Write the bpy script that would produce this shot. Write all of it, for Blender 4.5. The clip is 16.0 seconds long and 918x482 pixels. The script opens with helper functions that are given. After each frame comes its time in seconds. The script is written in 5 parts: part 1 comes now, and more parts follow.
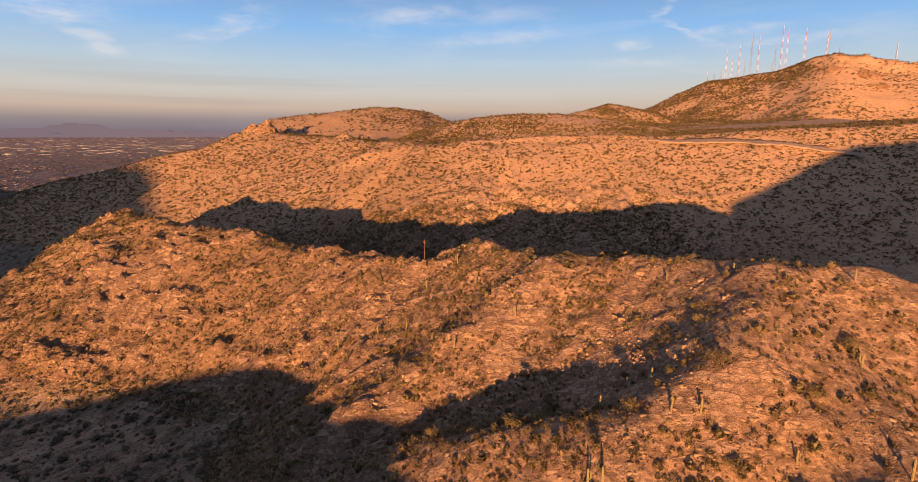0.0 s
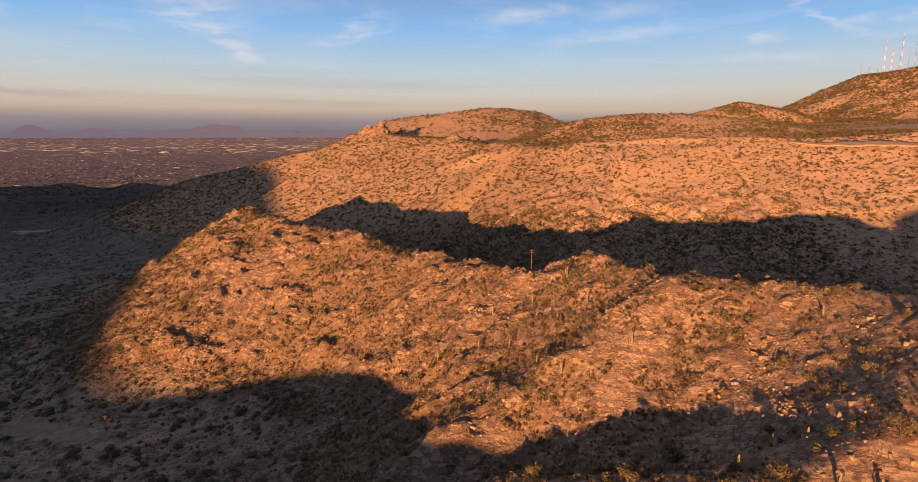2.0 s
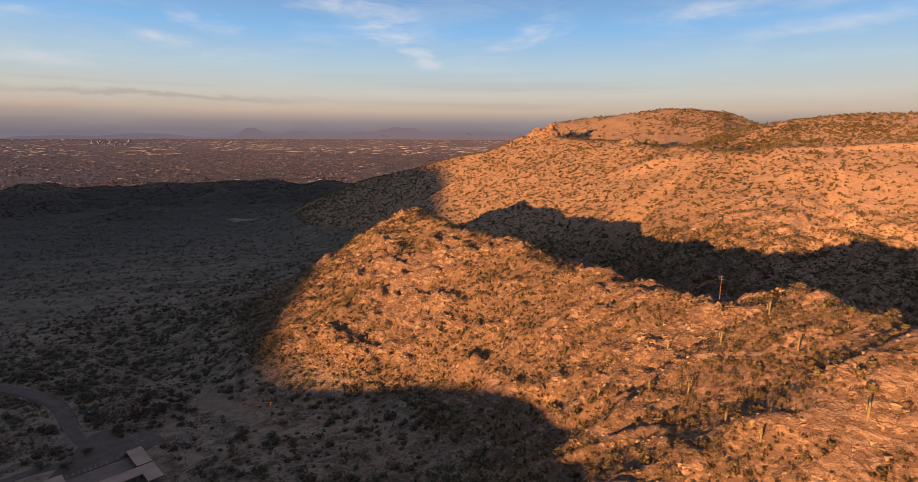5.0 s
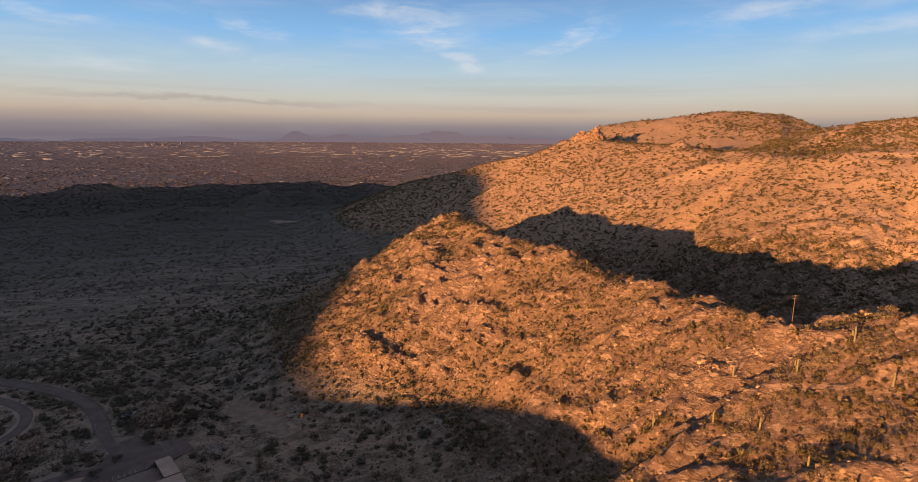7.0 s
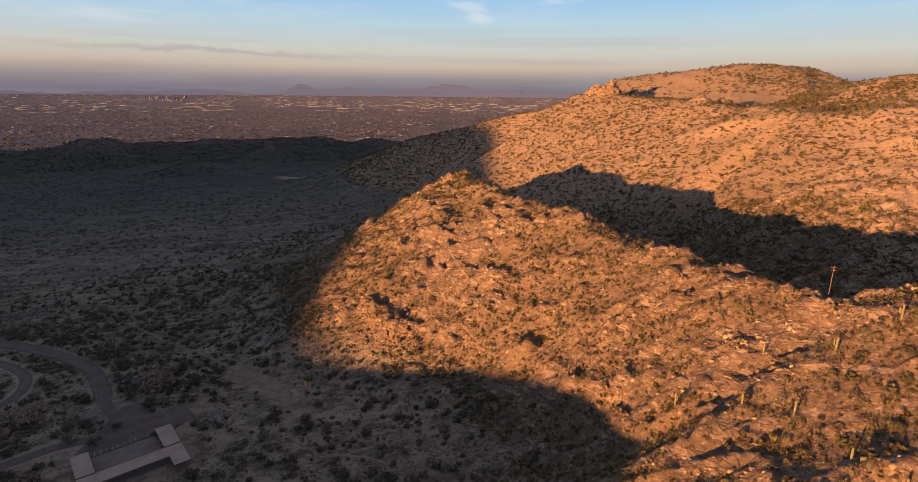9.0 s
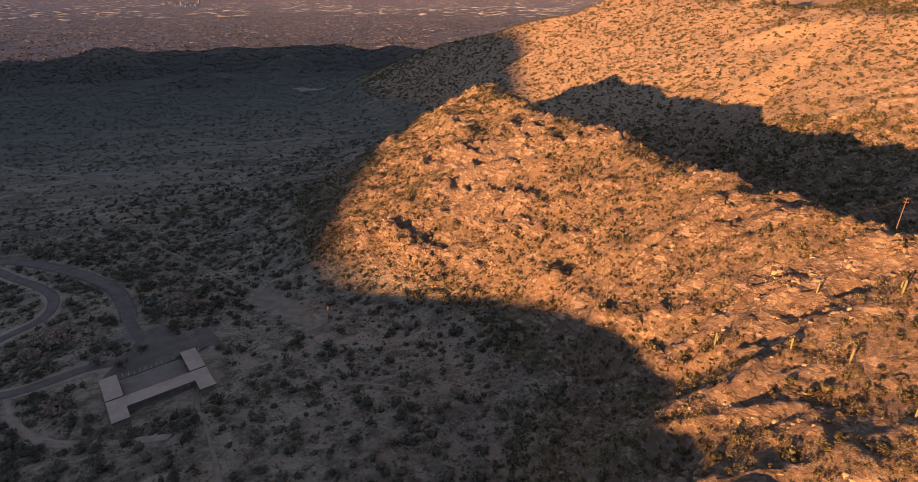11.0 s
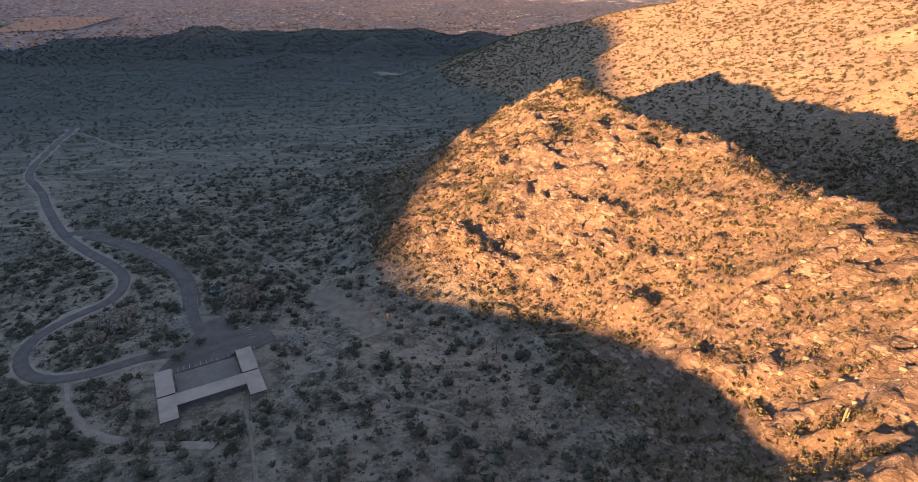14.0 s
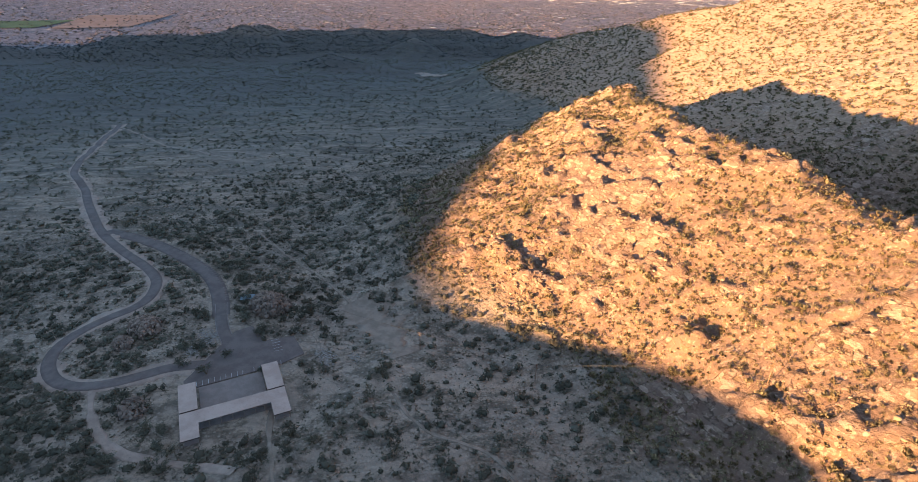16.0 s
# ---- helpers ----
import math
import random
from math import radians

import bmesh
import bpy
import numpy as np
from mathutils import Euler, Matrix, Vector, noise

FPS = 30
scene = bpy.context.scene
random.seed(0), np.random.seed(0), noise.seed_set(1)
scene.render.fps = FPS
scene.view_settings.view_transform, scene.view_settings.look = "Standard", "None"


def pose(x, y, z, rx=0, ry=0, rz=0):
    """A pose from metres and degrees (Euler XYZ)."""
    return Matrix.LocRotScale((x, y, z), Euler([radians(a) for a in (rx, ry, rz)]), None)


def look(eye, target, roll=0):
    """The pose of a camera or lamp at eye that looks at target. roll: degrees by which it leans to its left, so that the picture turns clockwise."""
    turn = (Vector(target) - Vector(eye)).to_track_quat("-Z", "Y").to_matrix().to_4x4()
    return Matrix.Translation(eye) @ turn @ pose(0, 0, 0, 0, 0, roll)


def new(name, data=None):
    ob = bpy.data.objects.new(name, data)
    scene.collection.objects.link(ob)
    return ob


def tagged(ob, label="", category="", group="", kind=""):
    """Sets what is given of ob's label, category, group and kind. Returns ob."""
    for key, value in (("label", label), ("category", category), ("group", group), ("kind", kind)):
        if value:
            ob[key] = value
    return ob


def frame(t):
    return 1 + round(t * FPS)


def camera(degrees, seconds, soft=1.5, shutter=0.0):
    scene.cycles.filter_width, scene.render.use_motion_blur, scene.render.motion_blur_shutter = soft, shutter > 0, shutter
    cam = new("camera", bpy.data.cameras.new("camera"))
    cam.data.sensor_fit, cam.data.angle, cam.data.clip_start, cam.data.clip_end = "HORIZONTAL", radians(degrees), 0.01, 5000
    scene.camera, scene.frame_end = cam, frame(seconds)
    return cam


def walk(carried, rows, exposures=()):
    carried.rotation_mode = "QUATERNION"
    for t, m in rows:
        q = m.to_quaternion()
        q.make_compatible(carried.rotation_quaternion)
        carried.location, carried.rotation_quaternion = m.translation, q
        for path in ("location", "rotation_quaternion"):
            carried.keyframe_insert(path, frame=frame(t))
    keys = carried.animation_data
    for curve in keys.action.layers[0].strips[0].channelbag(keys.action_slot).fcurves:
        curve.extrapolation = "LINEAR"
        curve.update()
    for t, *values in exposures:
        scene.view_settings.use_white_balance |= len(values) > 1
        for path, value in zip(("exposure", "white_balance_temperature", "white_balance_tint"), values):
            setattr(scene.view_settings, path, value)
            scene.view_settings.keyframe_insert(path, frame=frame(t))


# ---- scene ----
cam = camera(79.71, 16.0, 0.8)
# seconds, place, tilt, lean, turn
ROWS = [
    (0, 0.00, 0.00, 200.00, 78.807, 0.262, 0.016),
    (0.5, -0.71, 5.07, 200.68, 78.768, 0.255, 3.005),
    (1, -0.78, 10.54, 201.17, 78.785, 0.235, 6.691),
    (1.5, -1.63, 16.07, 201.33, 78.788, 0.264, 8.492),
    (2, -2.40, 21.45, 201.74, 78.785, 0.214, 11.240),
    (2.5, -3.25, 26.52, 201.85, 78.823, 0.196, 14.290),
    (3, -4.19, 32.05, 201.79, 78.870, 0.174, 17.622),
    (3.5, -5.54, 37.23, 201.67, 78.932, 0.189, 20.831),
    (4, -7.41, 41.93, 201.83, 78.951, 0.218, 23.184),
    (4.5, -9.62, 46.59, 201.64, 78.963, 0.319, 25.768),
    (5, -11.83, 51.30, 201.61, 78.961, 0.327, 28.426),
    (7.5, -26.06, 73.02, 200.41, 79.122, 0.588, 32.855),
    (8, -29.07, 77.16, 200.39, 77.869, 0.599, 33.061),
    (8.5, -32.06, 81.33, 200.60, 76.332, 0.566, 33.242),
    (9, -35.11, 85.47, 200.66, 74.716, 0.600, 33.364),
    (11.5, -50.78, 105.40, 201.29, 64.283, 0.572, 36.968),
    (12, -54.18, 109.51, 201.54, 64.161, 0.632, 39.096),
    (12.5, -57.70, 113.31, 201.47, 64.196, 0.689, 40.817),
    (13, -61.15, 117.11, 201.55, 64.216, 0.733, 42.250),
    (13.5, -64.85, 120.77, 201.55, 64.223, 0.824, 43.141),
    (14, -68.71, 124.30, 201.69, 64.225, 0.881, 43.683),
    (14.5, -72.69, 127.60, 201.63, 64.220, 0.948, 44.384),
    (15, -76.82, 130.95, 201.55, 64.211, 1.009, 45.308),
    (15.5, -80.75, 134.45, 201.25, 64.223, 1.056, 46.344),
    (16, -85.01, 137.27, 201.31, 64.229, 1.156, 47.750),
]
walk(cam, [(t, pose(x, y, z, rx, 0, rz) @ pose(0, 0, 0, 0, 0, lean)) for t, x, y, z, rx, lean, rz in ROWS], [(0.0, 1.38, 7000, 16), (5.2, 1.34, 6950, 12), (9.2, 1.46, 6650, 8), (11.3, 1.8, 6200, 3), (13.5, 2.30, 5600, -4), (16.0, 2.84, 5350, -8)])

# ---- light ----
SUN_TURN, SUN_HEIGHT = radians(12.6), radians(3.0)  # the light travels towards +y, slightly to +x
world = bpy.data.worlds.new("sky")
scene.world = world
world.use_nodes = True


# single wisps of cloud: bearing, height, half width, half depth, tilt, in degrees
WISPS = [(-36.2, 10.7, 5, 1.6, -20), (-34, 8.6, 4, 0.9, -25), (-31.4, 7.1, 2.6, 0.7, 0), (-41.5, 11.7, 3, 0.8, 0), (-51.9, 9.7, 2, 0.8, -20), (-56, 8.0, 3, 0.6, 0), (-49.9, 6.9, 2.8, 0.5, 0),
         (-65, 5.9, 7, 0.8, 0), (-68.7, 9.5, 3.5, 0.5, -8), (-21.8, 9.2, 5, 0.8, 20), (-3.5, 10.9, 8, 1.0, 3), (4.2, 8.9, 6, 0.8, 6), (15.5, 8.4, 2, 0.5, 8), (17.2, 6.6, 4, 0.6, 0),
         (21.2, 9.4, 1.2, 0.4, -30), (23.0, 8.1, 1.8, 0.5, -15), (19.2, 11.4, 1.3, 0.8, -60), (25.6, 8.9, 4, 0.5, 3), (29.7, 7.9, 4.5, 0.4, 0)]


def build_sky():
    nodes, links = world.node_tree.nodes, world.node_tree.links
    sky = nodes.new("ShaderNodeTexSky")
    sky.sky_type, sky.sun_disc = "NISHITA", False
    sky.sun_elevation, sky.sun_rotation = SUN_HEIGHT, radians(180) + SUN_TURN
    sky.altitude, sky.air_density, sky.dust_density, sky.ozone_density = 400, 1.0, 1.0, 2.0
    dim = nodes.new("ShaderNodeVectorMath")
    dim.operation = "SCALE"
    dim.inputs["Scale"].default_value = 0.12
    links.new(sky.outputs[0], dim.inputs[0])
    where = nodes.new("ShaderNodeTexCoord")
    split = nodes.new("ShaderNodeSeparateXYZ")
    links.new(where.outputs["Generated"], split.inputs[0])
    # evening air: mauve dust at the horizon, a warm band, then clear blue
    air = nodes.new("ShaderNodeValToRGB")
    for k, (pos, rgb) in enumerate([(0.0, (0.155, 0.141, 0.184)), (0.018, (0.225, 0.20, 0.226)), (0.038, (0.455, 0.37, 0.315)), (0.065, (0.475, 0.475, 0.45)),
                                    (0.11, (0.37, 0.50, 0.605)), (0.17, (0.19, 0.41, 0.72)), (0.26, (0.125, 0.24, 0.47)), (0.42, (0.135, 0.15, 0.225)), (1.0, (0.125, 0.128, 0.175))]):
        e = air.color_ramp.elements[k] if k < 2 else air.color_ramp.elements.new(pos)
        e.position, e.color = pos, (*rgb, 1)
    links.new(split.outputs["Z"], air.inputs[0])
    # thin high cloud: single wisps by bearing and height, ragged and drawn out, over a faint veil
    bearing = nodes.new("ShaderNodeMath")
    bearing.operation = "ARCTAN2"
    links.new(split.outputs["X"], bearing.inputs[0])
    links.new(split.outputs["Y"], bearing.inputs[1])
    plane = nodes.new("ShaderNodeCombineXYZ")
    links.new(bearing.outputs[0], plane.inputs["X"])
    links.new(split.outputs["Z"], plane.inputs["Y"])

    def cloud_noise(sx, sy, detail, lo, hi, turn=0, rough=0.58, shift=0):
        m = nodes.new("ShaderNodeMapping")
        m.inputs["Rotation"].default_value = (0, 0, radians(turn))
        m.inputs["Scale"].default_value = (sx, sy, 1)
        m.inputs["Location"].default_value = (shift, shift, 0)
        links.new(plane.outputs[0], m.inputs[0])
        n = nodes.new("ShaderNodeTexNoise")
        n.inputs["Scale"].default_value, n.inputs["Detail"].default_value, n.inputs["Roughness"].default_value = 1.0, detail, rough
        n.inputs["Distortion"].default_value = 0.5
        links.new(m.outputs[0], n.inputs["Vector"])
        r = nodes.new("ShaderNodeMapRange")
        r.interpolation_type = "SMOOTHSTEP"
        r.inputs["From Min"].default_value, r.inputs["From Max"].default_value = lo, hi
        links.new(n.outputs[0], r.inputs[0])
        return n, r.outputs[0]

    def join(a, b, op):
        m = nodes.new("ShaderNodeMath")
        m.operation = op
        for k, v in enumerate((a, b)):
            if isinstance(v, float):
                m.inputs[k].default_value = v
            else:
                links.new(v, m.inputs[k])
        return m.outputs[0]

    stir, _ = cloud_noise(9, 26, 5, 0, 1)
    push = nodes.new("ShaderNodeVectorMath")
    push.operation = "MULTIPLY_ADD"
    push.inputs[1].default_value = (0.16, 0.035, 0)
    links.new(stir.outputs["Color"], push.inputs[0])
    links.new(plane.outputs[0], push.inputs[2])
    _, fleece = cloud_noise(11, 42, 6, 0.30, 0.70, 4, 0.58)
    _, veil_cloud = cloud_noise(4.5, 26, 7, 0.46, 0.72, 3, 0.6, 3)

    def wisp(az, el, wide, high, tilt):
        m = nodes.new("ShaderNodeMapping")
        m.vector_type = "TEXTURE"
        m.inputs["Location"].default_value = (radians(az) + 0.08, radians(el) + 0.0175, 0)
        m.inputs["Rotation"].default_value = (0, 0, radians(tilt))
        m.inputs["Scale"].default_value = (radians(wide), radians(high), 1)
        links.new(push.outputs[0], m.inputs[0])
        d = nodes.new("ShaderNodeVectorMath")
        d.operation = "LENGTH"
        links.new(m.outputs[0], d.inputs[0])
        r = nodes.new("ShaderNodeMapRange")
        r.interpolation_type = "SMOOTHSTEP"
        r.inputs["From Min"].default_value, r.inputs["From Max"].default_value = 1.5, 0.0
        links.new(d.outputs["Value"], r.inputs[0])
        return r.outputs[0]

    total = join(veil_cloud, 0.30, "MULTIPLY")
    for az, el, wide, high, tilt in WISPS:
        total = join(total, join(wisp(az, el, wide, high, tilt), fleece, "MULTIPLY"), "ADD")
    total = join(total, 1.0, "MINIMUM")
    fade = nodes.new("ShaderNodeMapRange")
    fade.inputs["From Min"].default_value, fade.inputs["From Max"].default_value = 0.03, 0.14
    fade.inputs["To Min"].default_value, fade.inputs["To Max"].default_value = 0.15, 0.55
    links.new(split.outputs["Z"], fade.inputs[0])
    amount = nodes.new("ShaderNodeMath")
    amount.operation = "MULTIPLY"
    links.new(total, amount.inputs[0])
    links.new(fade.outputs[0], amount.inputs[1])
    cloud = nodes.new("ShaderNodeMix")
    cloud.data_type = "RGBA"
    cloud.inputs["B"].default_value = (0.62, 0.64, 0.70, 1)
    links.new(amount.outputs[0], cloud.inputs["Factor"])
    links.new(air.outputs[0], cloud.inputs["A"])
    # dusky streaks of low cloud near the horizon
    thin = nodes.new("ShaderNodeMapping")
    thin.inputs["Scale"].default_value = (1.3, 1.3, 42)
    thin.inputs["Rotation"].default_value = (0, radians(1.5), 0)
    links.new(where.outputs["Generated"], thin.inputs[0])
    streak = nodes.new("ShaderNodeTexNoise")
    streak.inputs["Scale"].default_value, streak.inputs["Detail"].default_value = 1.0, 5
    links.new(thin.outputs[0], streak.inputs["Vector"])
    dusk = nodes.new("ShaderNodeMapRange")
    dusk.interpolation_type = "SMOOTHSTEP"
    dusk.inputs["From Min"].default_value, dusk.inputs["From Max"].default_value, dusk.inputs["To Max"].default_value = 0.54, 0.68, 0.22
    links.new(streak.outputs[0], dusk.inputs[0])
    low = nodes.new("ShaderNodeMapRange")
    low.inputs["From Min"].default_value, low.inputs["From Max"].default_value = 0.11, 0.06
    links.new(split.outputs["Z"], low.inputs[0])
    share = nodes.new("ShaderNodeMath")
    share.operation = "MULTIPLY"
    links.new(dusk.outputs[0], share.inputs[0])
    links.new(low.outputs[0], share.inputs[1])
    veil = nodes.new("ShaderNodeMix")
    veil.data_type = "RGBA"
    veil.inputs["B"].default_value = (0.26, 0.22, 0.235, 1)
    bank = join(join(wisp(-56.5, 3.25, 14, 0.26, -1.7), 0.42, "MULTIPLY"), join(share.outputs[0], join(wisp(-64, 1.7, 11, 0.7, -1.0), 0.3, "MULTIPLY"), "ADD"), "ADD")
    links.new(bank, veil.inputs["Factor"])
    links.new(cloud.outputs["Result"], veil.inputs["A"])
    mix = nodes.new("ShaderNodeMix")
    mix.data_type = "RGBA"
    mix.inputs["Factor"].default_value = 0.9
    links.new(dim.outputs[0], mix.inputs["A"])
    links.new(veil.outputs["Result"], mix.inputs["B"])
    links.new(mix.outputs["Result"], nodes["Background"].inputs[0])
    nodes["Background"].inputs["Strength"].default_value = 0.50


build_sky()
sun = new("sun", bpy.data.lights.new("sun", "SUN"))
sun.data.energy, sun.data.angle, sun.data.color = 5.0, radians(0.53), (1.0, 0.468, 0.18)
sun.matrix_world = look((0, 0, 0), (math.sin(SUN_TURN), math.cos(SUN_TURN), -math.tan(SUN_HEIGHT)))

# ---- the lie of the land ----
TABLES = {}


def lattice(x, y, seed):
    """Smooth random field of unit wavelength, between -1 and 1."""
    if seed not in TABLES:
        TABLES[seed] = np.random.RandomState(seed).uniform(-1, 1, (256, 256))
    table = TABLES[seed]
    xi, yi = np.floor(x).astype(int), np.floor(y).astype(int)
    u, v = x - xi, y - yi
    u, v = u * u * u * (u * (6 * u - 15) + 10), v * v * v * (v * (6 * v - 15) + 10)
    a, b = table[xi % 256, yi % 256], table[(xi + 1) % 256, yi % 256]
    c, d = table[xi % 256, (yi + 1) % 256], table[(xi + 1) % 256, (yi + 1) % 256]
    return (a * (1 - u) + b * u) * (1 - v) + (c * (1 - u) + d * u) * v


def fractal(x, y, size, octaves, seed, gain=0.5, ridged=False):
    total, amp = 0.0, 1.0
    for k in range(octaves):
        n = lattice((x * 0.8 - y * 0.6) / size + 17.3 * k, (x * 0.6 + y * 0.8) / size - 9.1 * k, seed + k)
        total = total + amp * (1 - 2 * np.abs(n) if ridged else n)
        amp, size = amp * gain, size * 0.5
    return total


def blend_max(a, b, k):
    h = np.maximum(k - np.abs(a - b), 0) / k
    return np.maximum(a, b) + h * h * k * 0.25


def ridge(x, y, crest, round_top=8.0):
    """Height of a ridge: a crest line of (x, y, z, slope on its left, slope on its right)."""
    best = np.full(np.shape(x), -1e4)
    for (ax, ay, az, al, ar), (bx, by, bz, bl, br) in zip(crest[:-1], crest[1:]):
        dx, dy = bx - ax, by - ay
        length = np.hypot(dx, dy)
        t = ((x - ax) * dx + (y - ay) * dy) / length ** 2
        over = np.maximum(np.maximum(-t, t - 1), 0) * length
        t = np.clip(t, 0, 1)
        across = (dx * (y - ay) - dy * (x - ax)) / length
        side = 0.5 + 0.5 * np.tanh(across / 15.0)
        fall = (ar + t * (br - ar)) * (1 - side) + (al + t * (bl - al)) * side
        best = np.maximum(best, az + t * (bz - az) - fall * (np.sqrt(across ** 2 + round_top ** 2) - round_top) - 0.55 * over)
    return best


NEAR_RIDGE_WEST = [(-470, 575, 40, .6, .5), (-405, 566, 90, .6, .5), (-346, 561, 117, .6, .5), (-300, 522, 115, .6, .48), (-251, 491, 114.5, .6, .5), (-215, 472, 117.5, .6, .65), (-192, 461, 116.5, .6, .75), (-165, 450, 111.5, .6, .75), (-144, 438, 107.5, .6, .75), (-104, 418, 107, .6, .75), (-85, 404, 107, .6, .75), (-62, 388, 110.5, .6, .8)]
NEAR_RIDGE_EAST = [(-62, 388, 110.5, .6, .8), (-24, 368, 111, .55, .62), (10, 361, 126, .5, .58), (52, 320, 131, .5, .55), (116, 283, 138, .5, .55), (140, 240, 142, .5, .6), (180, 232, 140, .5, .6), (260, 230, 120, .5, .5), (330, 260, 60, .5, .5)]
FRONT_SPUR = [(140, 236, 142, .6, .6), (103, 190, 126, .6, .6), (64, 173, 107.5, .6, .55), (13, 187, 91, .6, .5), (-25, 210, 71, .5, .5), (-75, 245, 42, .5, .5)]
FRONT_SLOPE = [(140, 240, 140, .6, .6), (130, 150, 108, .6, .6), (90, 90, 88, .6, .6), (20, 110, 66, .6, .6)]
MID_SPUR = [(52, 305, 131, .6, .6), (25, 288, 118, .6, .7), (6, 262, 92, .55, .55), (-2, 238, 72, .5, .5), (-40, 245, 47, .5, .5)]
FAR_RIDGE = [(-1120, 1165, 4, .28, .28), (-1010, 1125, 34, .3, .3), (-940, 1100, 56, .33, .32), (-887, 1085, 71, .36, .34), (-827, 1079, 91, .4, .36), (-774, 1073, 106, .45, .4), (-700, 1066, 121, .5, .44), (-645, 1062, 132, .5, .48), (-592, 1060, 147, .5, .5), (-540, 1058, 158, .45, .52), (-490, 1058, 166, .4, .52), (-440, 1050, 186, .4, .52), (-385, 1045, 203, .3, .52), (-290, 985, 195, .15, .5), (-160, 885, 189, .1, .5), (-60, 815, 184, .08, .47), (60, 785, 185, .06, .43), (180, 790, 190, -.02, .42), (300, 810, 197, -.02, .42), (450, 790, 206, -.02, .45), (700, 760, 222, -.02, .45)]
BACK_HILL = [(-425, 1262, 226, .3, .3), (-300, 1292, 242, .3, .3), (-202, 1310, 253, .3, .3), (-90, 1322, 248, .3, .3), (-18, 1325, 224, .3, .3), (24, 1325, 226, .3, .3), (138, 1318, 236, .3, .3), (230, 1303, 232, .3, .3), (420, 1290, 205, .3, .3)]
UPPER_SLOPE = [(-70, 1020, 203, .2, .2), (-14, 1000, 218, .2, .22), (18, 980, 222.5, .2, .24), (102, 975, 233.5, .2, .26), (170, 964, 231.5, .2, .25), (250, 955, 222, .2, .2), (330, 940, 207, .2, .2)]
MID_HILL = [(320, 1670, 250, .3, .3), (435, 1642, 277, .3, .3), (560, 1600, 256, .3, .3)]
SUMMIT = [(520, 1830, 240, .4, .4), (600, 1800, 281, .4, .4), (684, 1773, 321, .4, .4), (759, 1742, 353, .4, .4), (924, 1660, 377, .4, .4), (995, 1618, 407, .4, .4), (1043, 1588, 418, .4, .42), (1097, 1551, 394, .4, .4), (1185, 1485, 374, .4, .4), (1400, 1350, 360, .4, .4)]
WEST_HILLS = [(-2110, 150, 10, .3, .3), (-2068, 256, 6, .3, .3), (-2018, 381, 2, .3, .3), (-1989, 452, 19, .3, .3), (-1956, 535, 26, .3, .3), (-1921, 636, 24, .3, .3), (-1901, 696, 21, .3, .3), (-1875, 794, 40, .33, .33), (-1864, 836, 52, .36, .36), (-1856, 869, 45, .35, .35), (-1836, 910, 58, .36, .36), (-1820, 949, 41, .33, .33), (-1780, 1039, 27, .3, .3), (-1718, 1155, 35, .3, .3), (-1627, 1289, 42, .32, .32), (-1545, 1385, 42, .32, .32), (-1459, 1486, 35, .3, .3), (-1330, 1620, 24, .3, .3), (-1240, 1720, 10, .3, .3)]

KNOLLS = [[(-1525, 1102, -14, .4, .4), (-1485, 1150, 14, .42, .42), (-1448, 1189, 33, .42, .42), (-1415, 1225, 12, .42, .42), (-1391, 1252, -12, .4, .4)], [(-1391, 1386, -10, .4, .4), (-1335, 1450, 24, .4, .4), (-1289, 1501, 43, .4, .4), (-1240, 1555, 22, .4, .4), (-1205, 1600, -4, .4, .4)], [(-1467, 802, -14, .35, .35), (-1403, 874, 13, .35, .35), (-1340, 940, -12, .35, .35)]]


# rocky knobs: (x, y, height, radius)
CRAGS = [(-348, 563, 1.5, 12), (-331, 549, 2, 8), (-310, 356, 4, 6), (-298, 364, 6, 7), (-285, 361, 9, 8), (-272, 357, 10, 8), (-259, 354, 8, 7), (-247, 352, 5, 6), (-284, 377, -3, 7), (-268, 374, -5, 8), (-253, 371, -3, 7), (-298, 383, 4, 6), (-176, 358, 7, 6), (-166, 356, 9, 7), (-163, 368, -5.5, 8), (-152, 352, 3, 6), (-277, 407, 5, 5), (-275, 415, -3, 5), (-185, 404, 5, 6), (-183, 413, -2, 6), (-150, 389, 5, 6), (-238, 402, 4, 6), (-236, 410, -3, 5), (-208, 380, 4, 5), (-120, 362, 4, 6), (-24, 360, 3, 7), (10, 362, 3, 8),
         (-382, 1045, 9, 19), (-353, 1029, 19, 17), (-420, 1052, 6, 16), (-187, 908, 10, 13), (-163, 946, 8, 12), (-215, 432, 4, 7), (-150, 405, 4, 6), (1085, 1530, 16, 30), (1125, 1495, 15, 28), (1160, 1460, 13, 26), (1105, 1470, 12, 20), (1020, 1545, 9, 25), (985, 1580, 6, 22), (951, 1467, 9, 20), (1019, 1436, 11, 24), (1000, 1361, 8, 22)]


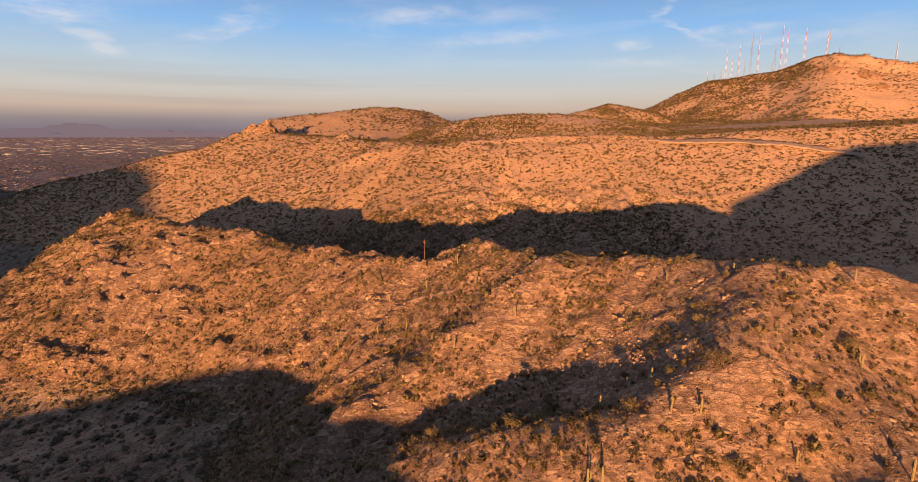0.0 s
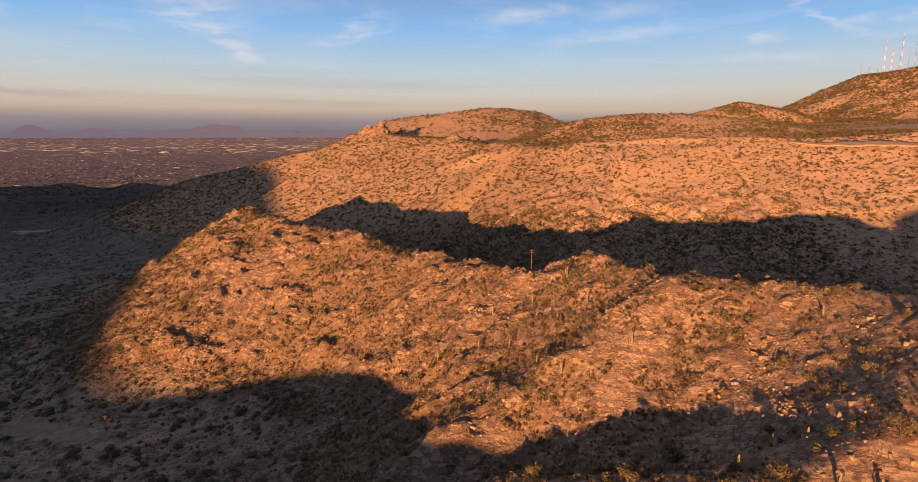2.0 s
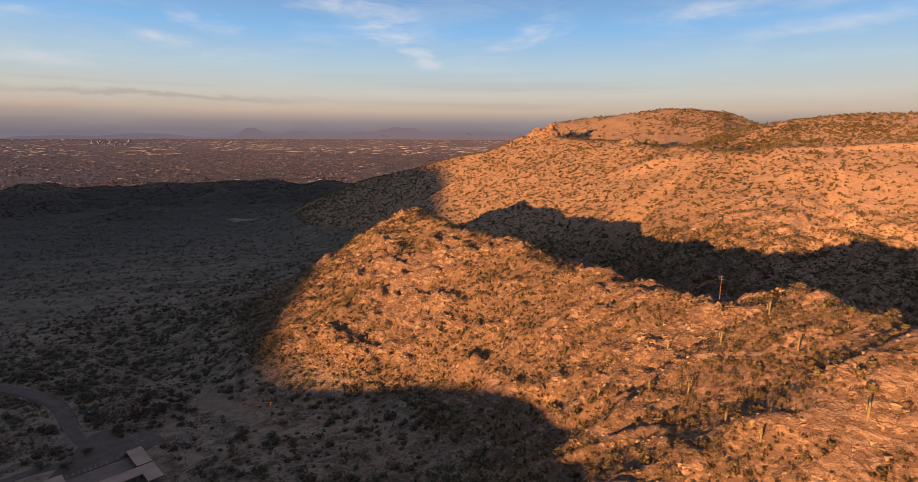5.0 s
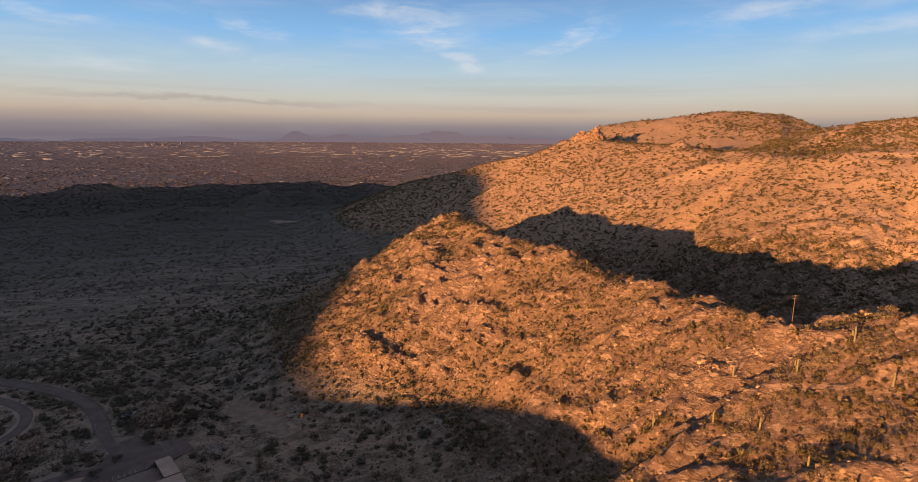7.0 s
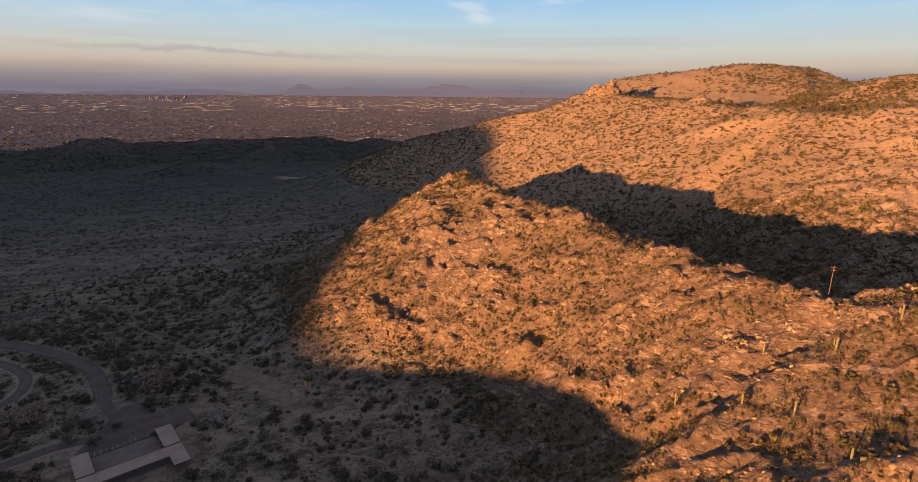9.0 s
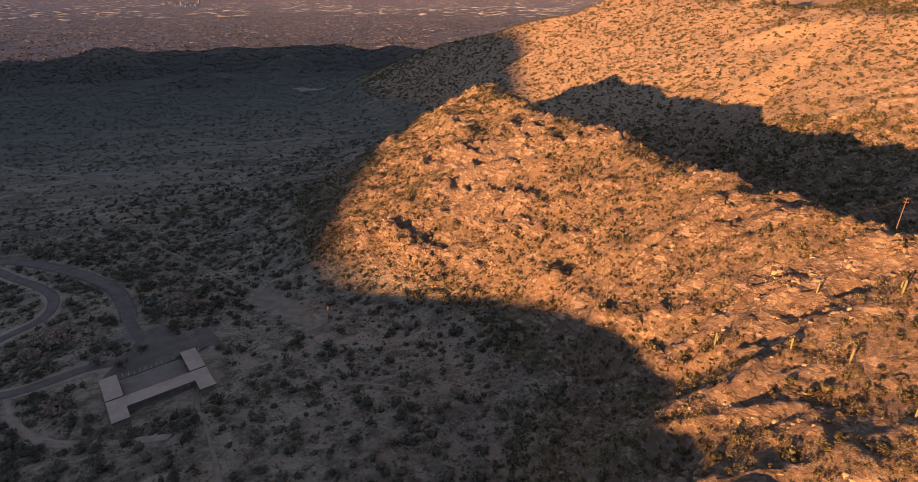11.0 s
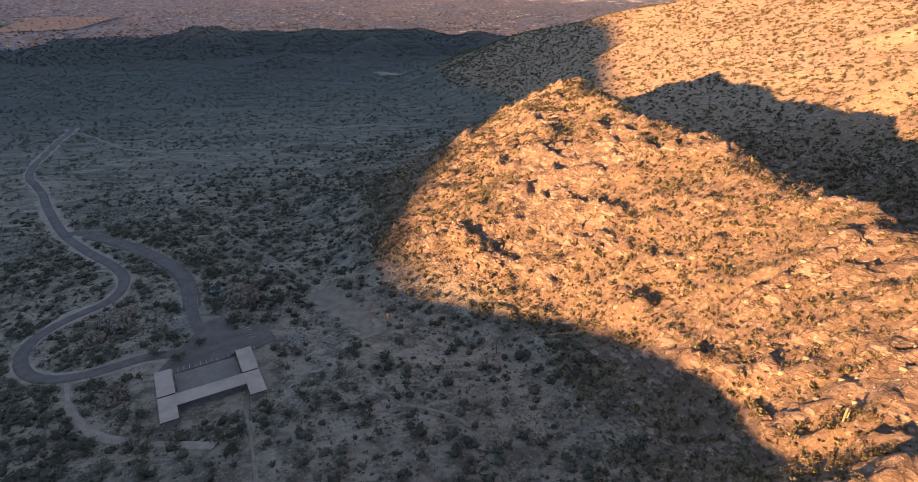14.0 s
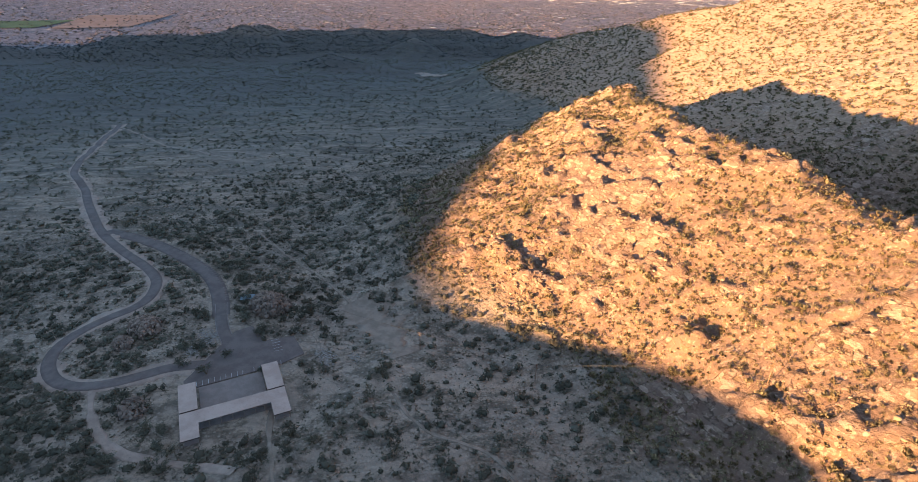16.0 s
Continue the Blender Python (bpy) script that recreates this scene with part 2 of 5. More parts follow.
def floor_height(x, y):
    r = np.hypot(x + 40, y - 80)
    z = 11 - 0.031 * np.clip(r - 600, 0, 2000) + 0.045 * np.clip(x + 380, 0, 400)
    z = z + 5.0 * fractal(x, y, 240, 4, 11)
    far = np.clip((r - 2500) / 2350, 0, 1) ** 0.8
    distant = 201 - r * (0.1 + (0.0102 - 0.1) * far)
    w = np.clip((r - 2300) / 500, 0, 1) * np.clip((y + 500) / 500, 0, 1)
    return z * (1 - w) + distant * w


def rocky(x, y):
    """1 on bare outcrops of the nearer hills, 0 where soil and scrub lie."""
    band = 0.6 * fractal(0.45 * x + 0.1 * y, y - 0.25 * x, 22, 4, 171, 0.6, True) + 0.55 * fractal(x, y, 60, 3, 175)
    v = np.clip((band - 0.22) / 0.7, 0, 1)
    return v * v * (3 - 2 * v) * np.clip((760 - np.hypot(x + 50, y - 300)) / 200, 0, 1)


def ground_height(x, y):
    z = floor_height(x, y)
    n = fractal(x, y, 120, 5, 31, 0.5)
    rough = fractal(x, y, 42, 5, 51, 0.55, True)
    near = np.maximum(ridge(x, y, NEAR_RIDGE_WEST), ridge(x, y, NEAR_RIDGE_EAST))
    near = blend_max(near, ridge(x, y, FRONT_SPUR), 6)
    near = blend_max(near, ridge(x, y, MID_SPUR), 6)
    near = blend_max(near, ridge(x, y, FRONT_SLOPE), 6)
    far = np.maximum(ridge(x, y, FAR_RIDGE, 14), ridge(x, y, WEST_HILLS, 22))
    for knoll in KNOLLS:
        far = np.maximum(far, ridge(x, y, knoll, 12))
    back = np.maximum(ridge(x, y, BACK_HILL, 20), np.maximum(ridge(x, y, UPPER_SLOPE, 12) - np.maximum(0, 796 - y), ridge(x, y, MID_HILL, 20)))
    back = np.maximum(back, ridge(x, y, SUMMIT, 15))
    hills = blend_max(np.maximum(near, far), back, 20)
    up = np.clip((hills - z) / 30, 0, 1)
    close = np.clip((540 - np.hypot(x + 130, y - 330)) / 120, 0, 1) * np.clip((690 - y) / 90, 0, 1)
    crag = np.maximum(fractal(x, y, 26, 4, 71, 0.6, True) - 0.35, 0) * (0.4 + np.clip(fractal(x, y, 90, 2, 81) + 0.5, 0, 1.4))
    ledge = fractal(x * 0.5 + y * 0.35, y * 0.9 - x * 0.5, 11, 3, 91, 0.6, True)
    front = np.clip((x + 40) / 60, 0, 1) * np.clip((275 - y) / 60, 0, 1)
    east = np.clip((x + 100) / 70, 0, 1) * np.clip((360 - y) / 50, 0, 1)  # smoother, sandier ground
    chip = fractal(x, y, 5.5, 2, 97, 0.6, True)
    stony = rocky(x, y)
    hills = hills + up * (n * (1.7 + 0.9 * close) * (1 - 0.4 * front) + stony * 0.9 + rough * (0.2 + 0.9 * close) * (1 - 0.85 * front) * (1 - 0.4 * east) + crag * 2.7 * (0.12 + 0.88 * close) * (1 - 0.85 * front) * (1 - 0.5 * east) + (ledge * 2.0 + chip * 0.9) * close * (0.35 + 1.1 * stony) * (1 - 0.8 * front) * (1 - 0.55 * east))
    hills = hills + 1.3 * up * front
    gully = fractal(x, y, 150, 5, 141, 0.55, True)
    hills = hills + up * 3.2 * gully * np.clip((y - 1150) / 200, 0, 1) * np.clip((x + 600) / 200, 0, 1)
    hills = hills - up * (0.8 + 1.6 * close)
    # broken spurs on the low hills beyond the plain
    outer = np.clip((-1150 - x) / 120, 0, 1)
    hills = hills + up * outer * (7 * fractal(x, y, 170, 5, 211, 0.55, True) + 3 * fractal(x, y, 45, 3, 221, 0.6) - 3)
    for cx, cy, h, r in CRAGS:
        d = np.hypot(x - cx, y - cy) / r
        hills = hills + h * np.clip(1.25 - d, 0, 1) ** 0.8 * (0.75 + 0.35 * fractal(x, y, 5, 3, 61))
    # low swells and gullies of the valley floor, drawn out along the washes
    swell = fractal(0.3 * (0.5 * x + 0.87 * y), 0.87 * x - 0.5 * y, 30, 4, 131, 0.6, True)
    z = z + 1.1 * swell * np.clip((x + 2300) / 300, 0, 1) * np.clip((-140 - x) / 120, 0, 1) * np.clip((np.hypot(x + 400, y - 190) - 40) / 160, 0.25, 1)
    out = blend_max(z, hills, 22)
    pad = np.clip((74 - np.hypot(x + 328, (y - 203) * 0.85)) / 26, 0, 1)
    pad = pad * pad * (3 - 2 * pad)
    return out * (1 - pad) + 13.4 * pad

# ---- materials ----
class Nodes:
    """Short hand for building node materials."""

    def __init__(self, name, rough=0.9, metal=0.0):
        self.mat = bpy.data.materials.new(name)
        self.mat.use_nodes = True
        self.tree = self.mat.node_tree
        self.bsdf = self.tree.nodes["Principled BSDF"]
        self.bsdf.inputs["Roughness"].default_value, self.bsdf.inputs["Metallic"].default_value = rough, metal
        self.bsdf.inputs["Specular IOR Level"].default_value = 0.2

    def add(self, kind):
        return self.tree.nodes.new("ShaderNode" + kind)

    def link(self, a, b):
        self.tree.links.new(a, b)

    def place(self):
        return self.add("NewGeometry").outputs["Position"]

    def noise(self, size, detail=5, rough=0.55, vector=None):
        n = self.add("TexNoise")
        n.inputs["Scale"].default_value, n.inputs["Detail"].default_value, n.inputs["Roughness"].default_value = 1 / size, detail, rough
        self.link(vector or self.place(), n.inputs["Vector"])
        return n.outputs[0]

    def warped(self, vector, amount):
        """The same place, pushed about by noise, so that cells lose their straight sides."""
        n = self.add("TexNoise")
        n.inputs["Scale"].default_value, n.inputs["Detail"].default_value = 0.45, 4
        self.link(vector, n.inputs["Vector"])
        m = self.add("VectorMath")
        m.operation = "MULTIPLY_ADD"
        m.inputs[1].default_value = (amount, amount, amount)
        self.link(n.outputs["Color"], m.inputs[0])
        self.link(vector, m.inputs[2])
        return m.outputs[0]

    def cells(self, size, vector=None):
        n = self.add("TexVoronoi")
        n.inputs["Scale"].default_value = 1 / size
        self.link(vector or self.place(), n.inputs["Vector"])
        return n

    def span(self, value, lo, hi, to_lo=0.0, to_hi=1.0):
        r = self.add("MapRange")
        r.interpolation_type = "SMOOTHSTEP"
        for key, v in (("From Min", lo), ("From Max", hi), ("To Min", to_lo), ("To Max", to_hi)):
            r.inputs[key].default_value = v
        self.link(value, r.inputs[0])
        return r.outputs[0]

    def times(self, a, b, op="MULTIPLY"):
        m = self.add("Math")
        m.operation = op
        for k, v in enumerate((a, b)):
            if isinstance(v, (int, float)):
                m.inputs[k].default_value = v
            else:
                self.link(v, m.inputs[k])
        return m.outputs[0]

    def blend(self, factor, a, b):
        m = self.add("Mix")
        m.data_type = "RGBA"
        if isinstance(factor, (int, float)):
            m.inputs["Factor"].default_value = factor
        else:
            self.link(factor, m.inputs["Factor"])
        for key, v in (("A", a), ("B", b)):
            if isinstance(v, tuple):
                m.inputs[key].default_value = (*v, 1)
            else:
                self.link(v, m.inputs[key])
        return m.outputs["Result"]

    def bump(self, height, distance, strength=1.0):
        b = self.add("Bump")
        b.inputs["Distance"].default_value, b.inputs["Strength"].default_value = distance, strength
        self.link(height, b.inputs["Height"])
        self.link(b.outputs[0], self.bsdf.inputs["Normal"])

    def done(self, colour):
        if isinstance(colour, tuple):
            self.bsdf.inputs["Base Color"].default_value = (*colour, 1)
        else:
            self.link(colour, self.bsdf.inputs["Base Color"])
        return self.mat


def worn(name, a, b, size, rough=0.85, metal=0.0, bump=0.02):
    """A plain painted, paved or metal surface with stains at two sizes."""
    n = Nodes(name, rough, metal)
    mixed = n.blend(n.span(n.noise(size, 6), 0.35, 0.65), a, b)
    mixed = n.blend(n.span(n.noise(size * 0.12, 4), 0.5, 0.75, 0, 0.35), mixed, tuple(v * 0.6 for v in a))
    n.bump(n.noise(size * 0.1, 4), bump)
    return n.done(mixed)


def by_island(name, dark, light, rough=0.9, thin=0.0):
    """Colour that differs from clump to clump and stone to stone."""
    n = Nodes(name, rough)
    pick = n.add("NewGeometry").outputs["Random Per Island"]
    mixed = n.blend(pick, dark, light)
    mixed = n.blend(n.span(n.noise(40, 3), 0.35, 0.65, 0, 0.5), mixed, tuple(v * 0.7 for v in dark))
    if thin:  # small leaves let some light through
        leaf, both = n.add("BsdfTranslucent"), n.add("MixShader")
        n.link(mixed, leaf.inputs["Color"])
        both.inputs[0].default_value = thin
        n.link(n.bsdf.outputs[0], both.inputs[1])
        n.link(leaf.outputs[0], both.inputs[2])
        n.link(both.outputs[0], n.tree.nodes["Material Output"].inputs["Surface"])
    return n.done(mixed)


def ground_material():
    n = Nodes("desert_gravel", 0.95)
    far = n.add("VectorMath")
    far.operation = "LENGTH"
    n.link(n.place(), far.inputs[0])
    stony = n.add("Attribute")
    stony.attribute_name = "stony"
    stony = stony.outputs["Fac"]
    soil = n.blend(n.span(n.noise(28, 7, 0.6), 0.38, 0.62), (0.345, 0.236, 0.175), (0.445, 0.315, 0.238))
    soil = n.blend(n.span(n.noise(5, 6, 0.65), 0.44, 0.62, 0, 0.7), soil, (0.25, 0.182, 0.115))
    # broken rock in beds that run across the slope, with dark joints
    beds = n.add("Mapping")
    beds.vector_type = "TEXTURE"
    beds.inputs["Rotation"].default_value, beds.inputs["Scale"].default_value = (0, 0, radians(-8)), (2.0, 1, 0.8)
    n.link(n.place(), beds.inputs["Vector"])
    folds = n.noise(2.4, 9, 0.72, beds.outputs[0])
    rock = n.blend(n.span(n.noise(2.0, 8, 0.8, beds.outputs[0]), 0.42, 0.58), (0.205, 0.143, 0.108), (0.45, 0.33, 0.25))
    crack = n.add("Math")
    crack.operation = "ABSOLUTE"
    n.link(n.times(folds, 0.49, "SUBTRACT"), crack.inputs[0])
    rock = n.blend(n.span(crack.outputs[0], 0.0, 0.035, 0.85, 0), rock, (0.10, 0.070, 0.045))
    ragged = n.times(n.times(n.noise(5, 7, 0.7), 0.5, "SUBTRACT"), 1.6)
    bare = n.span(n.times(stony, ragged, "ADD"), 0.36, 0.5)
    mixed = n.blend(bare, soil, rock)
    # loose stones and low tufts
    grit = n.span(n.noise(0.7, 6, 0.8), 0.45, 0.6, 0, 0.5)
    mixed = n.blend(n.times(grit, n.span(far.outputs["Value"], 500, 1000, 1.0, 0.4)), mixed, (0.17, 0.122, 0.078))
    mixed = n.blend(n.span(n.cells(0.8).outputs["Distance"], 0.1, 0.3, 0.35, 0), mixed, (0.56, 0.42, 0.28))
    grown = n.times(n.span(n.noise(24, 6, 0.65), 0.36, 0.60, 0.55, 1.0), n.span(bare, 0, 1, 1, 0.25))
    grown = n.times(grown, n.span(far.outputs["Value"], 500, 1000, 1.0, 0.3))  # the far hills are thinly grown
    scrub = n.span(n.cells(1.8).outputs["Distance"], 0.24, 0.46, 1, 0)
    mixed = n.blend(n.times(n.times(scrub, grown), 0.75), mixed, (0.130, 0.098, 0.052))
    tuft = n.span(n.noise(1.3, 5, 0.75), 0.47, 0.56)
    mixed = n.blend(n.times(n.times(tuft, grown), 0.65), mixed, (0.17, 0.128, 0.066))
    mats = n.span(n.noise(2.4, 5, 0.65), 0.49, 0.56, 0, 0.8)
    mixed = n.blend(n.times(n.times(mats, n.span(far.outputs["Value"], 500, 900, 1.0, 0.3)), n.span(bare, 0, 1, 1, 0.4)), mixed, (0.165, 0.122, 0.064))
    across = n.add("SeparateXYZ")
    n.link(n.place(), across.inputs[0])
    sandy = n.times(n.span(across.outputs["X"], -90, 70, 0, 1), n.span(n.noise(45, 4), 0.3, 0.6, 0.6, 1))
    mixed = n.blend(n.times(sandy, 0.55), mixed, (0.62, 0.43, 0.295))
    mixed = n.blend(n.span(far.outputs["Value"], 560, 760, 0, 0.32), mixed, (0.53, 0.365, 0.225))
    near = n.times(n.span(far.outputs["Value"], 480, 760, 1.0, 0.3), n.span(sandy, 0, 1, 1, 0.75))
    fleck = n.span(n.noise(2.6, 4, 0.62), 0.45, 0.55, 0, 0.82)
    mixed = n.blend(n.times(fleck, near), mixed, (0.170, 0.114, 0.084))
    joint = n.add("TexVoronoi")
    joint.feature = "DISTANCE_TO_EDGE"
    joint.inputs["Scale"].default_value = 1 / 3.2
    n.link(n.warped(beds.outputs[0], 1.6), joint.inputs["Vector"])
    seam = n.times(n.span(joint.outputs["Distance"], 0.02, 0.10, 0.85, 0), n.span(bare, 0, 1, 0.25, 1))
    mixed = n.blend(n.times(seam, near), mixed, (0.085, 0.058, 0.042))
    facet = n.add("TexVoronoi")
    facet.inputs["Scale"].default_value = 1 / 2.4
    n.link(n.warped(beds.outputs[0], 1.2), facet.inputs["Vector"])
    tone = n.add("SeparateColor")
    n.link(facet.outputs["Color"], tone.inputs[0])
    mixed = n.blend(n.times(n.span(tone.outputs[0], 0.55, 0.9, 0, 0.5), bare), mixed, (0.50, 0.37, 0.275))
    mixed = n.blend(n.times(n.span(tone.outputs[1], 0.5, 0.8, 0, 0.75), near), mixed, (0.185, 0.124, 0.092))
    # valley floor: greyer silt, with scrub in drawn-out patches along the washes
    drawn = n.add("Mapping")
    drawn.vector_type = "TEXTURE"
    drawn.inputs["Rotation"].default_value, drawn.inputs["Scale"].default_value = (0, 0, radians(60)), (3.2, 1, 1)
    n.link(n.place(), drawn.inputs["Vector"])
    silt = n.blend(n.span(n.noise(7, 7, 0.7, drawn.outputs[0]), 0.42, 0.60), (0.168, 0.136, 0.100), (0.38, 0.304, 0.224))
    silt = n.blend(n.span(n.noise(26, 5, 0.6, drawn.outputs[0]), 0.44, 0.62, 0, 0.55), silt, (0.14, 0.122, 0.10))
    silt = n.blend(n.span(n.noise(1.4, 6, 0.8), 0.46, 0.60, 0, 0.7), silt, (0.105, 0.094, 0.072))
    silt = n.blend(n.span(n.cells(2.4).outputs["Distance"], 0.12, 0.4, 0.5, 0), silt, (0.45, 0.38, 0.30))
    sand = n.times(n.span(far.outputs["Value"], 380, 640, 0.55, 0), n.span(n.noise(12, 5, 0.6), 0.42, 0.6))
    silt = n.blend(sand, silt, (0.46, 0.375, 0.29))  # open sand among the nearer bushes
    silt = n.blend(n.span(far.outputs["Value"], 560, 1250, 0, 0.72), silt, (0.108, 0.105, 0.088))  # low scrub and the shade over the plain, both put into the colour
    thin = n.add("Mapping")
    thin.vector_type = "TEXTURE"
    thin.inputs["Rotation"].default_value, thin.inputs["Scale"].default_value = (0, 0, radians(48)), (7, 1, 1)
    n.link(n.place(), thin.inputs["Vector"])
    gaps = n.times(n.span(n.noise(11, 5, 0.65, thin.outputs[0]), 0.56, 0.66, 0, 0.65), n.span(far.outputs["Value"], 520, 800))
    silt = n.blend(gaps, silt, (0.30, 0.25, 0.20))  # bare gravel between the belts of scrub
    belts = n.times(n.span(n.noise(16, 5, 0.65, thin.outputs[0]), 0.36, 0.46, 0.7, 0), n.span(far.outputs["Value"], 520, 800))
    silt = n.blend(belts, silt, (0.070, 0.070, 0.056))
    split = n.add("SeparateXYZ")
    n.link(n.place(), split.inputs[0])
    edge = n.times(split.outputs["Z"], n.times(n.noise(30, 5), 24), "ADD")
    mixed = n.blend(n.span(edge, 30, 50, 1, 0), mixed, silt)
    # low hills beyond the plain: scrub and their deep shade put into the ground colour
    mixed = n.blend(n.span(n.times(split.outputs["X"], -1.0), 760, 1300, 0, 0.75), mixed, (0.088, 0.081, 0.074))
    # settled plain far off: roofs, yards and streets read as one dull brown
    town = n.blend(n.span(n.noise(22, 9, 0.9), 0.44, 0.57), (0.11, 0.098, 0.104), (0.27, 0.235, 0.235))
    # paler and mauver towards the horizon: evening haze put into the base colour
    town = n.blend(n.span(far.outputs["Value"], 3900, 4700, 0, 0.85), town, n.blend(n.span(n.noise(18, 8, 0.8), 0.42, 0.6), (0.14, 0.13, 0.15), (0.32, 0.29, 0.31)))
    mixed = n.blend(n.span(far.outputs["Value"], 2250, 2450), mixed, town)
    n.bump(n.times(n.times(n.times(n.noise(1.6, 7, 0.75), n.times(tone.outputs[2], n.times(bare, 0.5)), "ADD"), n.times(folds, bare), "ADD"), n.span(far.outputs["Value"], 400, 850, 1.0, 0.2)), 1.15)
    return n.done(mixed)


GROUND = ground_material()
STONE = by_island("tan_stone", (0.18, 0.126, 0.083), (0.34, 0.245, 0.165))
LEDGE = by_island("pale_ledge_rock", (0.22, 0.158, 0.10), (0.44, 0.325, 0.21))
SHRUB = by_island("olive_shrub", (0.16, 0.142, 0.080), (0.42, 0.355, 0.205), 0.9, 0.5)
# darker, greyer copy of the shrub colour, toned for plants in valley shade
SHRUB_VALLEY = by_island("shaded_olive_shrub", (0.112, 0.106, 0.076), (0.238, 0.218, 0.16), 0.9, 0.45)
# near-black grey: the shade on the western hills put into the scrub colour
SHRUB_GREY = by_island("shade_grey_scrub", (0.040, 0.044, 0.045), (0.085, 0.088, 0.085))
SHRUB_DRY = by_island("dry_shrub", (0.095, 0.075, 0.040), (0.25, 0.192, 0.10), 0.9, 0.4)
SHRUB_FAR = by_island("distant_shrub", (0.105, 0.09, 0.046), (0.25, 0.202, 0.106), 0.9, 0.45)


# ---- large structure ----
def steps(*runs):
    """Grid lines: runs of (start, end, first step, last step)."""
    out = []
    for a, b, s0, s1 in runs:
        p = a
        while p < b - 0.3 * s1:
            out.append(p)
            p += s0 + (s1 - s0) * (p - a) / (b - a)
    return np.array(out + [runs[-1][1]])


def raw_mesh(name, verts, faces):
    """A mesh from arrays: faces all of one size."""
    mesh = bpy.data.meshes.new(name)
    size = faces.shape[1]
    mesh.vertices.add(len(verts))
    mesh.vertices.foreach_set("co", np.ascontiguousarray(verts, dtype=np.float32).ravel())
    mesh.loops.add(faces.size)
    mesh.loops.foreach_set("vertex_index", np.ascontiguousarray(faces, dtype=np.int32).ravel())
    mesh.polygons.add(len(faces))
    mesh.polygons.foreach_set("loop_start", np.arange(len(faces), dtype=np.int32) * size)
    mesh.update(calc_edges=True)
    return mesh


def grid_faces(nx, ny):
    i = np.arange((ny - 1) * (nx - 1))
    a = i // (nx - 1) * nx + i % (nx - 1)
    return np.stack([a, a + 1, a + nx + 1, a + nx], 1)


xs = steps((-4900, -1250, 90, 12), (-1250, -470, 14, 3.6), (-470, 190, 2.0, 2.0), (190, 800, 3.6, 9), (800, 1700, 10, 20), (1700, 4900, 30, 120))
ys = steps((-4900, -200, 150, 30), (-200, 140, 20, 2.5), (140, 580, 2.0, 2.0), (580, 1120, 3.2, 6), (1120, 2000, 6, 20), (2000, 4900, 24, 70))
grid_x, grid_y = np.meshgrid(xs, ys)
grid_z = ground_height(grid_x, grid_y)


def ground_at(x, y):
    """Height of the finished ground, read off its grid."""
    x, y = np.asarray(x, float), np.asarray(y, float)
    i, j = np.clip(np.searchsorted(xs, x) - 1, 0, len(xs) - 2), np.clip(np.searchsorted(ys, y) - 1, 0, len(ys) - 2)
    u, v = (x - xs[i]) / (xs[i + 1] - xs[i]), (y - ys[j]) / (ys[j + 1] - ys[j])
    return (grid_z[j, i] * (1 - u) + grid_z[j, i + 1] * u) * (1 - v) + (grid_z[j + 1, i] * (1 - u) + grid_z[j + 1, i + 1] * u) * v


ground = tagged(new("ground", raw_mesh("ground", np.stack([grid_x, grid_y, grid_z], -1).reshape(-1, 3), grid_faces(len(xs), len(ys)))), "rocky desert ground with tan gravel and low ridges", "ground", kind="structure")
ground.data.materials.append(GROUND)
ground.data.attributes.new("stony", "FLOAT", "POINT").data.foreach_set("value", rocky(grid_x, grid_y).astype(np.float32).ravel())

# ridges behind the flight, whose long evening shadows lie over the valley: (place across the light, crest height)
NEAR_SHADE = [(-1100, -60), (-700, -25), (-420, 40), (-346, 47.5), (-316, 51), (-290, 57), (-263, 63.5), (-228, 72), (-197, 80), (-172, 82), (-150, 85), (-119, 92), (-94, 97), (-60, 97), (40, 100), (110, 124), (150, 155), (165, 171), (225, 196), (332, 240), (417, 249), (700, 268), (1100, 250), (1500, 150)]
WEST_SHADE = [(-3000, -60), (-2700, 50), (-2500, 125), (-2332, 165), (-2150, 188), (-1980, 222), (-1850, 234), (-1748, 241), (-1600, 252), (-1450, 252), (-1300, 254), (-1100, 276), (-900, 318), (-774, 313), (-720, 288), (-647, 266), (-605, 249), (-557, 234), (-507, 226), (-488, 213), (-460, 204), (-442, 197), (-425, 181), (-393, 176), (-364, 166), (-345, 162), (-250, 110), (-100, 60)]


def shade_ridge(profile, along, half, seed):
    """A ridge square to the light, at a distance along it, with a rough skyline."""
    u0, z0 = np.array(profile).T
    us, ws = np.arange(u0[0], u0[-1], 6.0), np.linspace(-1, 1, 25)
    gu, gw = np.meshgrid(us, ws)
    crest = np.interp(gu, u0, z0) + 1.5 * fractal(gu, gu * 0, 60, 5, seed)
    z = -80 + (crest + 80) * (1 - np.abs(gw)) + 6 * fractal(gu, gw * half, 80, 4, seed + 9) * np.minimum(1, 3 * np.abs(gw))
    w = along + gw * half
    s, c = math.sin(SUN_TURN), math.cos(SUN_TURN)
    return raw_mesh("ridge", np.stack([gu * c + w * s, w * c - gu * s, z], -1).reshape(-1, 3), grid_faces(len(us), 25))


